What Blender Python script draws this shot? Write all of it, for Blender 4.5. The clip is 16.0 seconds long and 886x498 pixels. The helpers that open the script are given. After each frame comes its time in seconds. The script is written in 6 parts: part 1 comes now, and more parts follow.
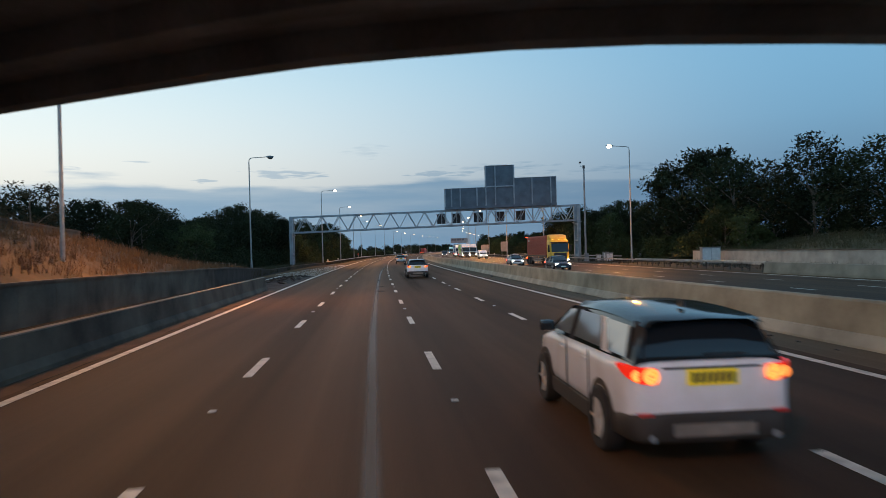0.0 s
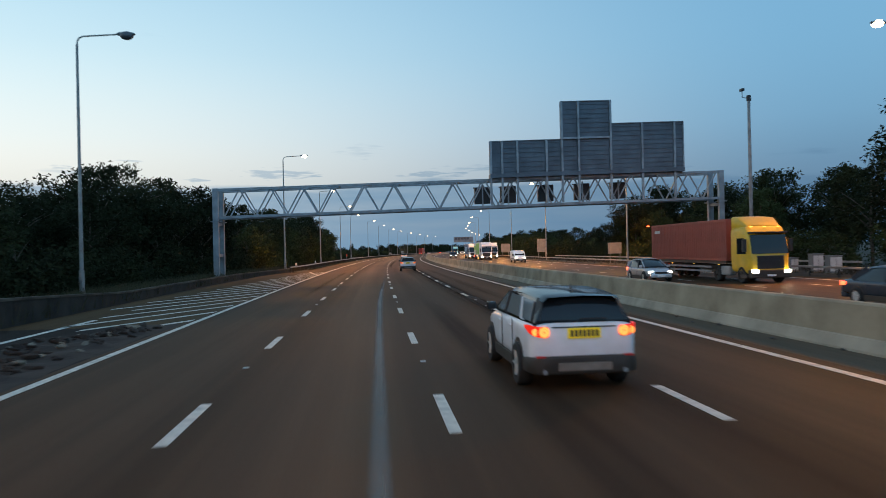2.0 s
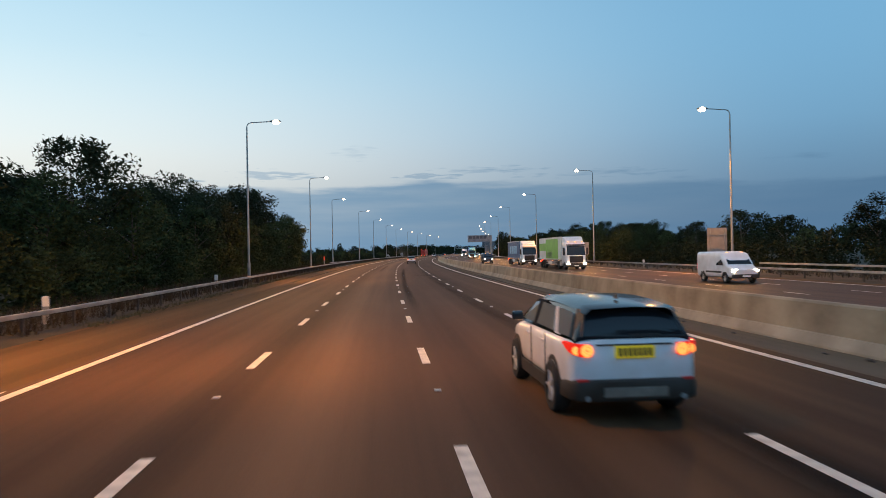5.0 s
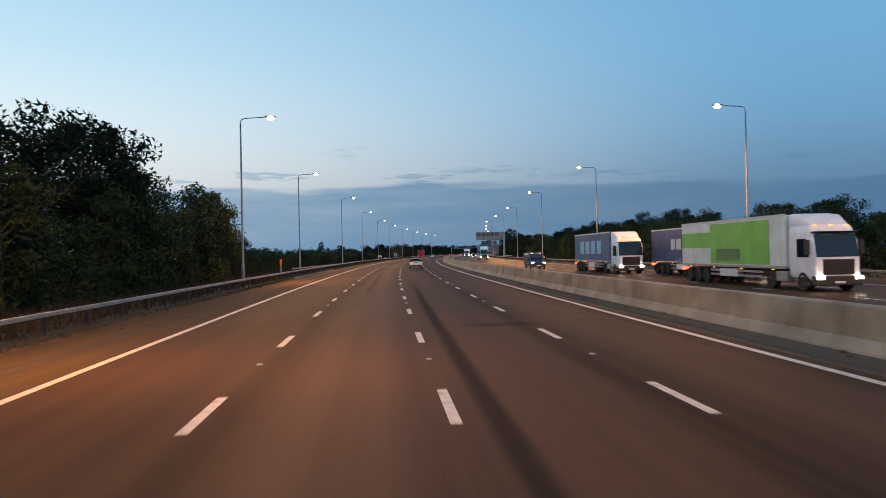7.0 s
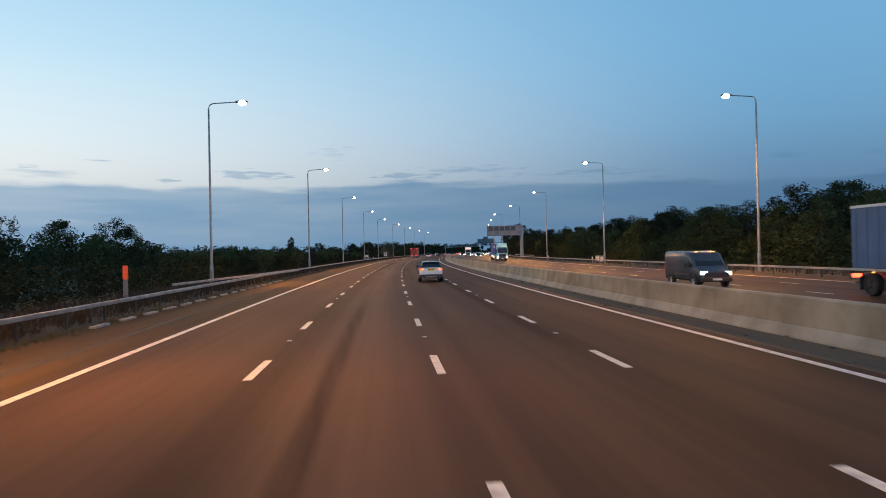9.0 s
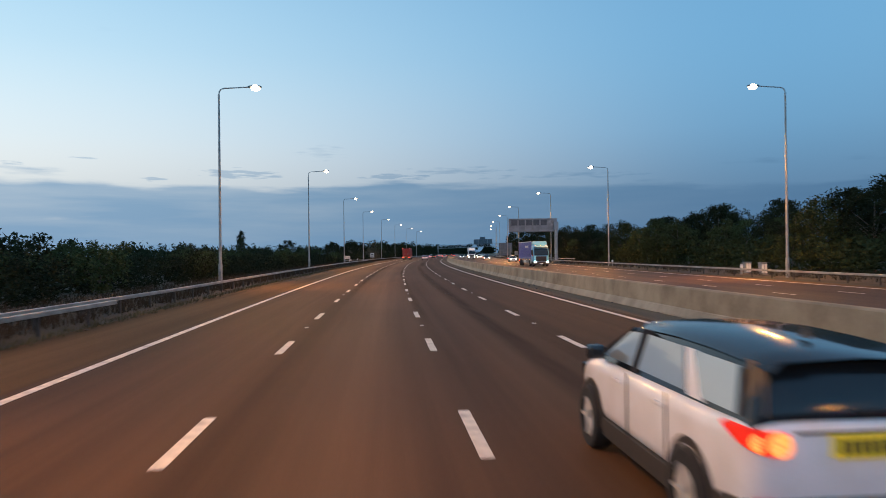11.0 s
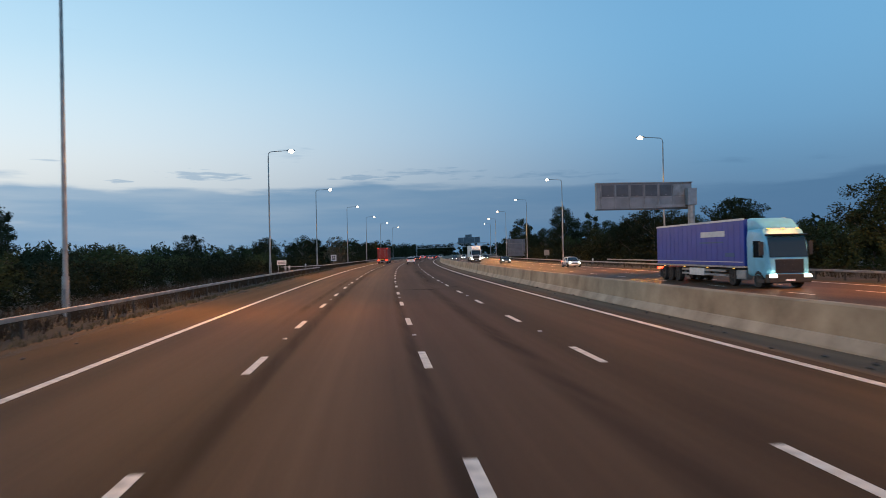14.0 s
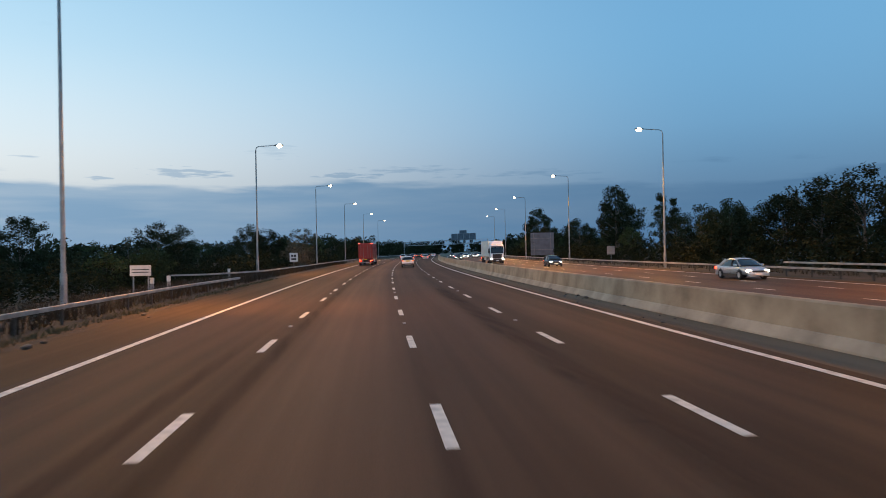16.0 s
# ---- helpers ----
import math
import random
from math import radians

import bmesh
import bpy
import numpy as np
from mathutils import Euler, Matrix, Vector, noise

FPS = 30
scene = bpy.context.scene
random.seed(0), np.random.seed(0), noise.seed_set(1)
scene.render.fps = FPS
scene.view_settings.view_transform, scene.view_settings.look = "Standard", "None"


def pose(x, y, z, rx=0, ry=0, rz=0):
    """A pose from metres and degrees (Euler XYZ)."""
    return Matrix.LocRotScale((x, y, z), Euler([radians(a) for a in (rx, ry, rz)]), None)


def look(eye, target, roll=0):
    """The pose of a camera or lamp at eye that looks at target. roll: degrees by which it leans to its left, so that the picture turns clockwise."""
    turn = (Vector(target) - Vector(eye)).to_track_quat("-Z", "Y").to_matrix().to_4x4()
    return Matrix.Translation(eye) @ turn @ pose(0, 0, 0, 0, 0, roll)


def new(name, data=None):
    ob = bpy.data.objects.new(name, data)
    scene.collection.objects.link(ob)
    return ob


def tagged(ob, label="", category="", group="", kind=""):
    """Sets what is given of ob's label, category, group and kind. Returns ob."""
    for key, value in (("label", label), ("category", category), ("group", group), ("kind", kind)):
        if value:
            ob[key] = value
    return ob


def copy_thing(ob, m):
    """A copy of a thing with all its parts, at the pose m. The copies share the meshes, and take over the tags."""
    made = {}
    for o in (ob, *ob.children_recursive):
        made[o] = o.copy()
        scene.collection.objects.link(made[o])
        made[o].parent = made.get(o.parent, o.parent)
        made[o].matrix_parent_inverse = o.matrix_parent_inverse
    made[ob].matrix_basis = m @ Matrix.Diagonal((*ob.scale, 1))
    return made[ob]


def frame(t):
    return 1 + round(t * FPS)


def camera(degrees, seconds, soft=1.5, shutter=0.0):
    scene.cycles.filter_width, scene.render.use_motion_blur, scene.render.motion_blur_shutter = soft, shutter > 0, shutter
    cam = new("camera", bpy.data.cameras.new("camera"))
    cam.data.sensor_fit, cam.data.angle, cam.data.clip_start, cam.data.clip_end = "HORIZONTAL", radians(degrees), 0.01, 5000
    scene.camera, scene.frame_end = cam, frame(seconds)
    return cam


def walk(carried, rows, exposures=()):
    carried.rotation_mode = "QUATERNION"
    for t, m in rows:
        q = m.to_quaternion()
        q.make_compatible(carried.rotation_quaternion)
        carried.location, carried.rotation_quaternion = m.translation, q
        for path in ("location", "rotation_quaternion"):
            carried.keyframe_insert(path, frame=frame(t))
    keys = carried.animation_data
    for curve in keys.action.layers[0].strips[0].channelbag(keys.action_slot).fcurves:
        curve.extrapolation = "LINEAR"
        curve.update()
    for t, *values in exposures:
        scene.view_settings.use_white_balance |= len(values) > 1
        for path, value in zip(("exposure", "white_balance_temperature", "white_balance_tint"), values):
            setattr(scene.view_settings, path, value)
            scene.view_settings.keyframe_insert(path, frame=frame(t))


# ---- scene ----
cam = camera(63.26, 16.0, soft=0.8, shutter=0.2)
PATH = [
    (0, pose(-1.218, 0.000, 2.331, 90.094, 1.479, -5.723)),
    (0.5, pose(-1.168, 12.381, 2.331, 90.124, 1.444, -5.870)),
    (1, pose(-1.077, 24.729, 2.331, 90.166, 1.552, -5.988)),
    (1.5, pose(-0.946, 37.122, 2.331, 90.085, 1.619, -6.196)),
    (2, pose(-0.782, 49.929, 2.331, 90.120, 1.276, -6.266)),
    (2.5, pose(-0.602, 62.626, 2.331, 90.136, 1.565, -6.337)),
    (3, pose(-0.404, 75.151, 2.331, 90.237, 1.570, -6.334)),
    (3.5, pose(-0.177, 87.623, 2.331, 90.177, 1.676, -6.306)),
    (4, pose(0.064, 100.118, 2.331, 90.278, 1.270, -6.212)),
    (6.5, pose(1.900, 162.533, 2.331, 90.232, 1.112, -7.253)),
    (7, pose(2.385, 175.297, 2.331, 90.300, 1.179, -7.384)),
    (7.5, pose(2.898, 187.725, 2.331, 90.108, 1.005, -7.648)),
    (8, pose(3.493, 200.317, 2.331, 90.080, 0.972, -7.933)),
    (8.5, pose(4.178, 213.519, 2.331, 90.285, 1.140, -8.163)),
    (9, pose(4.815, 225.316, 2.331, 90.210, 1.169, -8.347)),
    (11.5, pose(9.209, 288.503, 2.331, 90.319, 0.765, -9.630)),
    (12, pose(10.235, 300.703, 2.331, 90.308, 1.067, -9.851)),
    (12.5, pose(11.313, 312.641, 2.331, 90.271, 0.999, -10.168)),
    (13, pose(12.518, 324.895, 2.331, 90.310, 0.577, -10.629)),
    (13.5, pose(13.839, 337.442, 2.331, 90.338, 1.353, -11.281)),
    (14, pose(15.236, 350.015, 2.331, 90.330, 1.165, -11.652)),
    (14.5, pose(16.768, 363.246, 2.331, 90.279, 1.422, -12.110)),
    (15, pose(18.272, 375.855, 2.331, 90.274, 1.646, -12.309)),
    (15.5, pose(19.799, 388.289, 2.331, 90.246, 1.424, -12.651)),
    (16, pose(21.385, 400.821, 2.331, 90.161, 1.051, -12.966)),
]
walk(cam, PATH, [(0, 0.1, 7000, 10), (4.2, 0.1, 7000, 10), (6.3, 0.0, 6600, 10), (16, 0.0, 6450, 10)])

# ---- the road's line: s metres along it, d metres to the right of the middle lane line ----
BEND_S = np.array([0, 100, 200, 300, 400, 600, 800, 950, 2000.0])
BEND = np.array([1.755, 2.463, 3.438, 3.919, 4.113, 4.128, 3.0, 0.0, 0.0]) * 1e-4
_S = np.arange(0, 2000.5, 1.0)
_K = np.interp(_S, BEND_S, BEND)
_H = np.concatenate([[0], np.cumsum((_K[1:] + _K[:-1]) / 2)])
_X = np.concatenate([[0], np.cumsum((np.sin(_H)[1:] + np.sin(_H)[:-1]) / 2)])
_Y = np.concatenate([[0], np.cumsum((np.cos(_H)[1:] + np.cos(_H)[:-1]) / 2)])


def along(s):
    return float(np.interp(s, _S, _H))


def at(s, d, z=0.0):
    """The place s metres along the road, d metres to its right, z up."""
    h = along(s)
    return Vector((float(np.interp(s, _S, _X)) + d * math.cos(h),
                   float(np.interp(s, _S, _Y)) + min(s, 0.0) - d * math.sin(h), z))


def stand(s, d, z=0.0, turn=0.0):
    """The pose of a thing beside the road: its x to the road's right, its y along the road."""
    p = at(s, d, z)
    return Matrix.Translation(p) @ Matrix.Rotation(-along(s) + radians(turn), 4, "Z")


# ---- sky, sun, exposure ----
world = bpy.data.worlds.new("dusk")
scene.world = world
world.use_nodes = True
SUNSET = radians(-62)          # the afterglow, to the left of the road


def build_sky():
    nt = world.node_tree
    nt.nodes.clear()
    N, L = nt.nodes.new, nt.links.new
    out, bg = N("ShaderNodeOutputWorld"), N("ShaderNodeBackground")
    co = N("ShaderNodeTexCoord")
    sep = N("ShaderNodeSeparateXYZ")
    L(co.outputs["Generated"], sep.inputs[0])

    def ramp(stops):
        r = N("ShaderNodeValToRGB")
        r.color_ramp.interpolation = "B_SPLINE"
        while len(r.color_ramp.elements) > 1:
            r.color_ramp.elements.remove(r.color_ramp.elements[-1])
        for i, (p, c) in enumerate(stops):
            e = r.color_ramp.elements[0] if i == 0 else r.color_ramp.elements.new(p)
            e.position, e.color = p, (*c, 1)
        return r

    def mix(kind="MIX", fac=None):
        m = N("ShaderNodeMix")
        m.data_type, m.blend_type = "RGBA", kind
        m.inputs["Factor"].default_value = 1.0 if fac is None else fac
        return m

    # elevation, as the sine, drives both sides of the sky
    glow = ramp([(0.0, (0.32, 0.45, 0.57)), (0.085, (0.80, 0.82, 0.80)), (0.15, (0.84, 0.93, 0.96)),
                 (0.26, (0.57, 0.83, 0.98)), (0.42, (0.32, 0.60, 0.86)), (1.0, (0.16, 0.30, 0.48))])
    dark = ramp([(0.0, (0.09, 0.18, 0.30)), (0.08, (0.105, 0.22, 0.37)), (0.16, (0.155, 0.355, 0.575)),
                 (0.28, (0.17, 0.425, 0.69)), (0.42, (0.15, 0.36, 0.615)), (1.0, (0.10, 0.20, 0.36))])
    L(sep.outputs["Z"], glow.inputs[0])
    L(sep.outputs["Z"], dark.inputs[0])
    # how near a direction is to the afterglow
    dot = N("ShaderNodeVectorMath")
    dot.operation = "DOT_PRODUCT"
    dot.inputs[1].default_value = (math.sin(SUNSET), math.cos(SUNSET), 0)
    L(co.outputs["Generated"], dot.inputs[0])
    side = N("ShaderNodeMapRange")
    side.interpolation_type = "SMOOTHSTEP"
    side.inputs["From Min"].default_value, side.inputs["From Max"].default_value = -0.15, 0.97
    L(dot.outputs["Value"], side.inputs["Value"])
    both = mix()
    L(side.outputs[0], both.inputs["Factor"])
    L(dark.outputs[0], both.inputs["A"])
    L(glow.outputs[0], both.inputs["B"])

    # long flat clouds low over the horizon
    sc = N("ShaderNodeMapping")
    sc.inputs["Scale"].default_value = (2.2, 2.2, 17.0)
    sc.inputs["Location"].default_value = (0.4, 0.2, 0.3)
    L(co.outputs["Generated"], sc.inputs[0])
    no = N("ShaderNodeTexNoise")
    no.inputs["Scale"].default_value, no.inputs["Detail"].default_value = 1.7, 7
    no.inputs["Roughness"].default_value = 0.5
    L(sc.outputs[0], no.inputs["Vector"])
    low = N("ShaderNodeMapRange")          # cloud gets rarer with height
    low.inputs["From Min"].default_value, low.inputs["From Max"].default_value = 0.068, 0.128
    low.inputs["To Min"].default_value, low.inputs["To Max"].default_value = 0.32, -0.24
    L(sep.outputs["Z"], low.inputs["Value"])
    add = N("ShaderNodeMath")
    add.operation = "ADD"
    L(no.outputs["Fac"], add.inputs[0])
    L(low.outputs[0], add.inputs[1])
    cov = N("ShaderNodeMapRange")
    cov.interpolation_type = "SMOOTHSTEP"
    cov.inputs["From Min"].default_value, cov.inputs["From Max"].default_value = 0.50, 0.66
    cov.inputs["To Max"].default_value = 0.85
    L(add.outputs[0], cov.inputs["Value"])
    no2 = N("ShaderNodeTexNoise")          # paler rifts inside the cloud
    sc2 = N("ShaderNodeMapping")
    sc2.inputs["Scale"].default_value, sc2.inputs["Location"].default_value = (3.0, 3.0, 30.0), (1.3, 2.1, 0.7)
    L(co.outputs["Generated"], sc2.inputs[0])
    no2.inputs["Scale"].default_value, no2.inputs["Detail"].default_value = 1.3, 5
    L(sc2.outputs[0], no2.inputs["Vector"])
    rift = N("ShaderNodeMapRange")
    rift.inputs["From Min"].default_value, rift.inputs["From Max"].default_value = 0.42, 0.72
    rift.inputs["To Min"].default_value, rift.inputs["To Max"].default_value = 0.88, 0.55
    L(no2.outputs["Fac"], rift.inputs["Value"])
    L(rift.outputs[0], cov.inputs["To Max"])
    # a few dark wisps of cloud: azimuth and half width in degrees, sine of the elevation and half depth
    def calc(op, a, b=None, c=None):
        m = N("ShaderNodeMath")
        m.operation = op
        for k, v in enumerate((a, b, c)):
            if v is None:
                continue
            if isinstance(v, (int, float)):
                m.inputs[k].default_value = v
            else:
                L(v, m.inputs[k])
        return m.outputs[0]

    ragged = N("ShaderNodeTexNoise")
    rmap = N("ShaderNodeMapping")
    rmap.inputs["Scale"].default_value = (22.0, 22.0, 170.0)
    L(co.outputs["Generated"], rmap.inputs[0])
    ragged.inputs["Scale"].default_value, ragged.inputs["Detail"].default_value = 1.6, 6
    L(rmap.outputs[0], ragged.inputs["Vector"])
    fray = calc("SUBTRACT", ragged.outputs["Fac"], 0.5)
    azim = calc("MULTIPLY", calc("ARCTAN2", sep.outputs["X"], sep.outputs["Y"]), 57.2958)
    wisps = None
    for az, wide, el, deep, full in ((-12.6, 1.3, 0.0985, 0.0026, 0.75), (-6.3, 3.4, 0.1075, 0.0075, 0.55), (-7.6, 2.3, 0.0858, 0.0028, 0.7), (5.6, 2.6, 0.1062, 0.0050, 0.75), (0.0, 1.9, 0.138, 0.010, 0.16),
                                     (10.5, 4.5, 0.113, 0.006, 0.3), (19.0, 6.0, 0.104, 0.006, 0.3), (-21.5, 1.6, 0.112, 0.003, 0.5), (-17.5, 1.0, 0.122, 0.002, 0.35)):
        u = calc("DIVIDE", calc("SUBTRACT", azim, az), wide)
        v = calc("DIVIDE", calc("SUBTRACT", sep.outputs["Z"], el), deep)
        near = calc("SUBTRACT", 1.0, calc("ADD", calc("MULTIPLY", u, u), calc("MULTIPLY", v, v)))
        w = calc("MULTIPLY", calc("MAXIMUM", calc("MULTIPLY_ADD", fray, 6.0, calc("SUBTRACT", near, 0.25)), 0.0), full)
        wisps = w if wisps is None else calc("MAXIMUM", wisps, w)
    cover = calc("MAXIMUM", cov.outputs[0], calc("MINIMUM", wisps, 0.48))
    cl = mix()
    L(side.outputs[0], cl.inputs["Factor"])
    cl.inputs["A"].default_value = (0.073, 0.180, 0.325, 1)
    cl.inputs["B"].default_value = (0.175, 0.35, 0.55, 1)
    sky = mix()
    L(cover, sky.inputs["Factor"])
    L(both.outputs["Result"], sky.inputs["A"])
    L(cl.outputs["Result"], sky.inputs["B"])
    # the physical sky of a sun just down, laid over it
    phys = N("ShaderNodeTexSky")
    phys.sky_type, phys.sun_disc = "NISHITA", False
    phys.sun_elevation, phys.sun_rotation = radians(0.5), SUNSET
    over = mix("ADD", 0.015)
    L(sky.outputs["Result"], over.inputs["A"])
    L(phys.outputs[0], over.inputs["B"])
    # the unseen sky behind is brightened to add light on rear-facing surfaces
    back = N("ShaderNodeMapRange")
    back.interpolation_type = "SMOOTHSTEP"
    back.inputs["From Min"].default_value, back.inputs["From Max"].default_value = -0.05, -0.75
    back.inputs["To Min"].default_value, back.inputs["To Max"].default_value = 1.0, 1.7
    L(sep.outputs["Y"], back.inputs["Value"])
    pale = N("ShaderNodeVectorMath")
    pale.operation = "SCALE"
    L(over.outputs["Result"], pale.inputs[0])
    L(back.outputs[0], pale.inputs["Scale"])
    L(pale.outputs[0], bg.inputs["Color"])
    bg.inputs["Strength"].default_value = 1.0
    L(bg.outputs[0], out.inputs[0])


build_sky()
sun = new("sun", bpy.data.lights.new("sun", "SUN"))
sun.data.energy, sun.data.angle, sun.data.color = 0.12, radians(20), (1.0, 0.86, 0.7)
sun.matrix_world = look((math.sin(SUNSET) * 50, math.cos(SUNSET) * 50, 9), (0, 0, 0))
SODIUM = (1.0, 0.395, 0.07)
LAMP_WATTS = 5000.0


# ---- materials ----
def mat(name, base, rough=0.7, metal=0.0, spread=0.15, scale=3.0, fine=40.0, bump=0.0, emit=None, power=0.0, tint=None, spec=0.5, vary=0.0):
    """A surface: base colour broken up by coarse stains and fine grain, with relief."""
    m = bpy.data.materials.new(name)
    m.use_nodes = True
    nt = m.node_tree
    N, L = nt.nodes.new, nt.links.new
    b = nt.nodes["Principled BSDF"]
    b.inputs["Roughness"].default_value, b.inputs["Metallic"].default_value = rough, metal
    b.inputs["Specular IOR Level"].default_value = spec
    b.inputs["Base Color"].default_value = (*base, 1)
    if emit:
        b.inputs["Emission Color"].default_value = (*emit, 1)
        b.inputs["Emission Strength"].default_value = power
    if spread > 0:
        co = N("ShaderNodeTexCoord")
        big, small = N("ShaderNodeTexNoise"), N("ShaderNodeTexNoise")
        big.inputs["Scale"].default_value, big.inputs["Detail"].default_value = scale, 5
        small.inputs["Scale"].default_value, small.inputs["Detail"].default_value = fine, 3
        L(co.outputs["Object"], big.inputs["Vector"])
        L(co.outputs["Object"], small.inputs["Vector"])
        mx = N("ShaderNodeMix")
        mx.data_type = "RGBA"
        lo = tint or tuple(c * (1 - 1.6 * spread) for c in base)
        mx.inputs["A"].default_value = (*[max(c, 0.0) for c in lo], 1)
        mx.inputs["B"].default_value = (*[min(c * (1 + spread), 0.95) for c in base], 1)
        su = N("ShaderNodeMath")
        su.operation = "MULTIPLY_ADD"
        su.inputs[1].default_value = 0.35
        L(small.outputs["Fac"], su.inputs[0])
        st = N("ShaderNodeMapRange")
        st.inputs["From Min"].default_value, st.inputs["From Max"].default_value = 0.3, 0.7
        st.inputs["To Min"].default_value, st.inputs["To Max"].default_value = -0.1, 0.8
        L(big.outputs["Fac"], st.inputs["Value"])
        L(st.outputs[0], su.inputs[2])
        L(su.outputs[0], mx.inputs["Factor"])
        last = mx.outputs["Result"]
        if vary > 0:
            oi, hs = N("ShaderNodeObjectInfo"), N("ShaderNodeHueSaturation")
            mr = N("ShaderNodeMapRange")
            mr.inputs["To Min"].default_value, mr.inputs["To Max"].default_value = 1 - vary, 1 + vary
            L(oi.outputs["Random"], mr.inputs["Value"])
            L(mr.outputs[0], hs.inputs["Value"])
            L(last, hs.inputs["Color"])
            last = hs.outputs["Color"]
        L(last, b.inputs["Base Color"])
        if bump:
            bu = N("ShaderNodeBump")
            bu.inputs["Strength"].default_value, bu.inputs["Distance"].default_value = bump, 0.01
            L(small.outputs["Fac"], bu.inputs["Height"])
            L(bu.outputs[0], b.inputs["Normal"])
    return m


def asphalt_mat(name, base, worn, rough=0.55, bands=True, spec=0.11):
    """Rolled asphalt by its road coordinates (u across, v along, in metres): stone grain, long wheel streaks, lane patches."""
    m = bpy.data.materials.new(name)
    m.use_nodes = True
    nt = m.node_tree
    N, L = nt.nodes.new, nt.links.new
    b = nt.nodes["Principled BSDF"]
    uv = N("ShaderNodeUVMap")
    uv.uv_map = "road"

    def noise_at(sx, sy, detail, rough_n=0.55):
        mp, n = N("ShaderNodeMapping"), N("ShaderNodeTexNoise")
        mp.inputs["Scale"].default_value = (sx, sy, 1)
        n.inputs["Scale"].default_value, n.inputs["Detail"].default_value, n.inputs["Roughness"].default_value = 1, detail, rough_n
        L(uv.outputs[0], mp.inputs[0])
        L(mp.outputs[0], n.inputs["Vector"])
        return n

    streak, patch, grain = noise_at(1.1, 0.012, 4), noise_at(0.25, 0.05, 5), noise_at(55, 55, 2)
    # wheel tracks: two a lane
    sep, wave = N("ShaderNodeSeparateXYZ"), N("ShaderNodeMath")
    L(uv.outputs[0], sep.inputs[0])
    k = N("ShaderNodeMath")
    k.operation = "MULTIPLY"
    k.inputs[1].default_value = 2 * math.pi / 3.65
    L(sep.outputs["X"], k.inputs[0])
    wave.operation = "COSINE"
    L(k.outputs[0], wave.inputs[0])
    a = N("ShaderNodeMath")
    a.operation = "MULTIPLY_ADD"
    a.inputs[1].default_value = -0.07
    L(wave.outputs[0], a.inputs[0])
    # rubbered-in bands beside the lane lines; outer lanes darkened to balance the lamp light
    band = N("ShaderNodeValToRGB")
    band.color_ramp.interpolation = "B_SPLINE"
    for i, (d, v) in enumerate(((-8, 0.62), (-6.6, 0.70), (-5.4, 0.60), (-4.3, 0.80), (-3.4, 0.48), (-2.7, 0.85), (-1.8, 1.0), (-0.5, 0.85), (0.5, 0.74), (1.15, 0.62), (2.0, 0.72), (2.9, 0.58), (3.6, 0.52), (4.6, 0.60), (5.6, 0.66), (7.6, 0.58))):
        e = band.color_ramp.elements[i] if i < 2 else band.color_ramp.elements.new((d + 8) / 16)
        e.position, e.color = (d + 8) / 16, (v, v, v, 1)
    at_u = N("ShaderNodeMapRange")
    at_u.inputs["From Min"].default_value, at_u.inputs["From Max"].default_value = -8, 8
    drift = N("ShaderNodeMath")          # the bands wander a little along the road
    drift.operation = "MULTIPLY_ADD"
    drift.inputs[1].default_value = 0.9
    wander = noise_at(0.02, 0.03, 3)
    L(wander.outputs["Fac"], drift.inputs[0])
    off = N("ShaderNodeMath")
    off.operation = "SUBTRACT"
    off.inputs[1].default_value = 0.45
    L(sep.outputs["X"], off.inputs[0])
    L(off.outputs[0], drift.inputs[2])
    L(drift.outputs[0], at_u.inputs["Value"])
    L(at_u.outputs[0], band.inputs[0])
    L(streak.outputs["Fac"], a.inputs[2])
    a2 = N("ShaderNodeMath")
    a2.operation = "MULTIPLY_ADD"
    a2.inputs[1].default_value = 0.6
    L(patch.outputs["Fac"], a2.inputs[0])
    L(a.outputs[0], a2.inputs[2])
    mr = N("ShaderNodeMapRange")
    mr.inputs["From Min"].default_value, mr.inputs["From Max"].default_value = 0.5, 1.1
    L(a2.outputs[0], mr.inputs["Value"])
    mx = N("ShaderNodeMix")
    mx.data_type = "RGBA"
    mx.inputs["A"].default_value, mx.inputs["B"].default_value = (*base, 1), (*worn, 1)
    L(mr.outputs[0], mx.inputs["Factor"])
    g = N("ShaderNodeMix")
    g.data_type, g.blend_type = "RGBA", "MULTIPLY"
    gr = N("ShaderNodeMapRange")
    gr.inputs["From Min"].default_value, gr.inputs["From Max"].default_value = 0.25, 0.75
    gr.inputs["To Min"].default_value, gr.inputs["To Max"].default_value = 0.7, 1.25
    L(grain.outputs["Fac"], gr.inputs["Value"])
    g.inputs["Factor"].default_value = 1
    L(mx.outputs["Result"], g.inputs["A"])
    L(gr.outputs[0], g.inputs["B"])
    bd = N("ShaderNodeMix")
    bd.data_type, bd.blend_type = "RGBA", "MULTIPLY"
    bd.inputs["Factor"].default_value = 1
    L(g.outputs["Result"], bd.inputs["A"])
    if bands:
        L(band.outputs[0], bd.inputs["B"])
    else:
        bd.inputs["B"].default_value = (1, 1, 1, 1)
    L(bd.outputs["Result"], b.inputs["Base Color"])
    b.inputs["Roughness"].default_value = rough
    sp = N("ShaderNodeMath")
    sp.operation = "MULTIPLY"
    sp.inputs[0].default_value, sp.inputs[1].default_value = 0.5, spec
    if bands:
        L(band.outputs[0], sp.inputs[0])
    L(sp.outputs[0], b.inputs["Specular IOR Level"])
    bu = N("ShaderNodeBump")
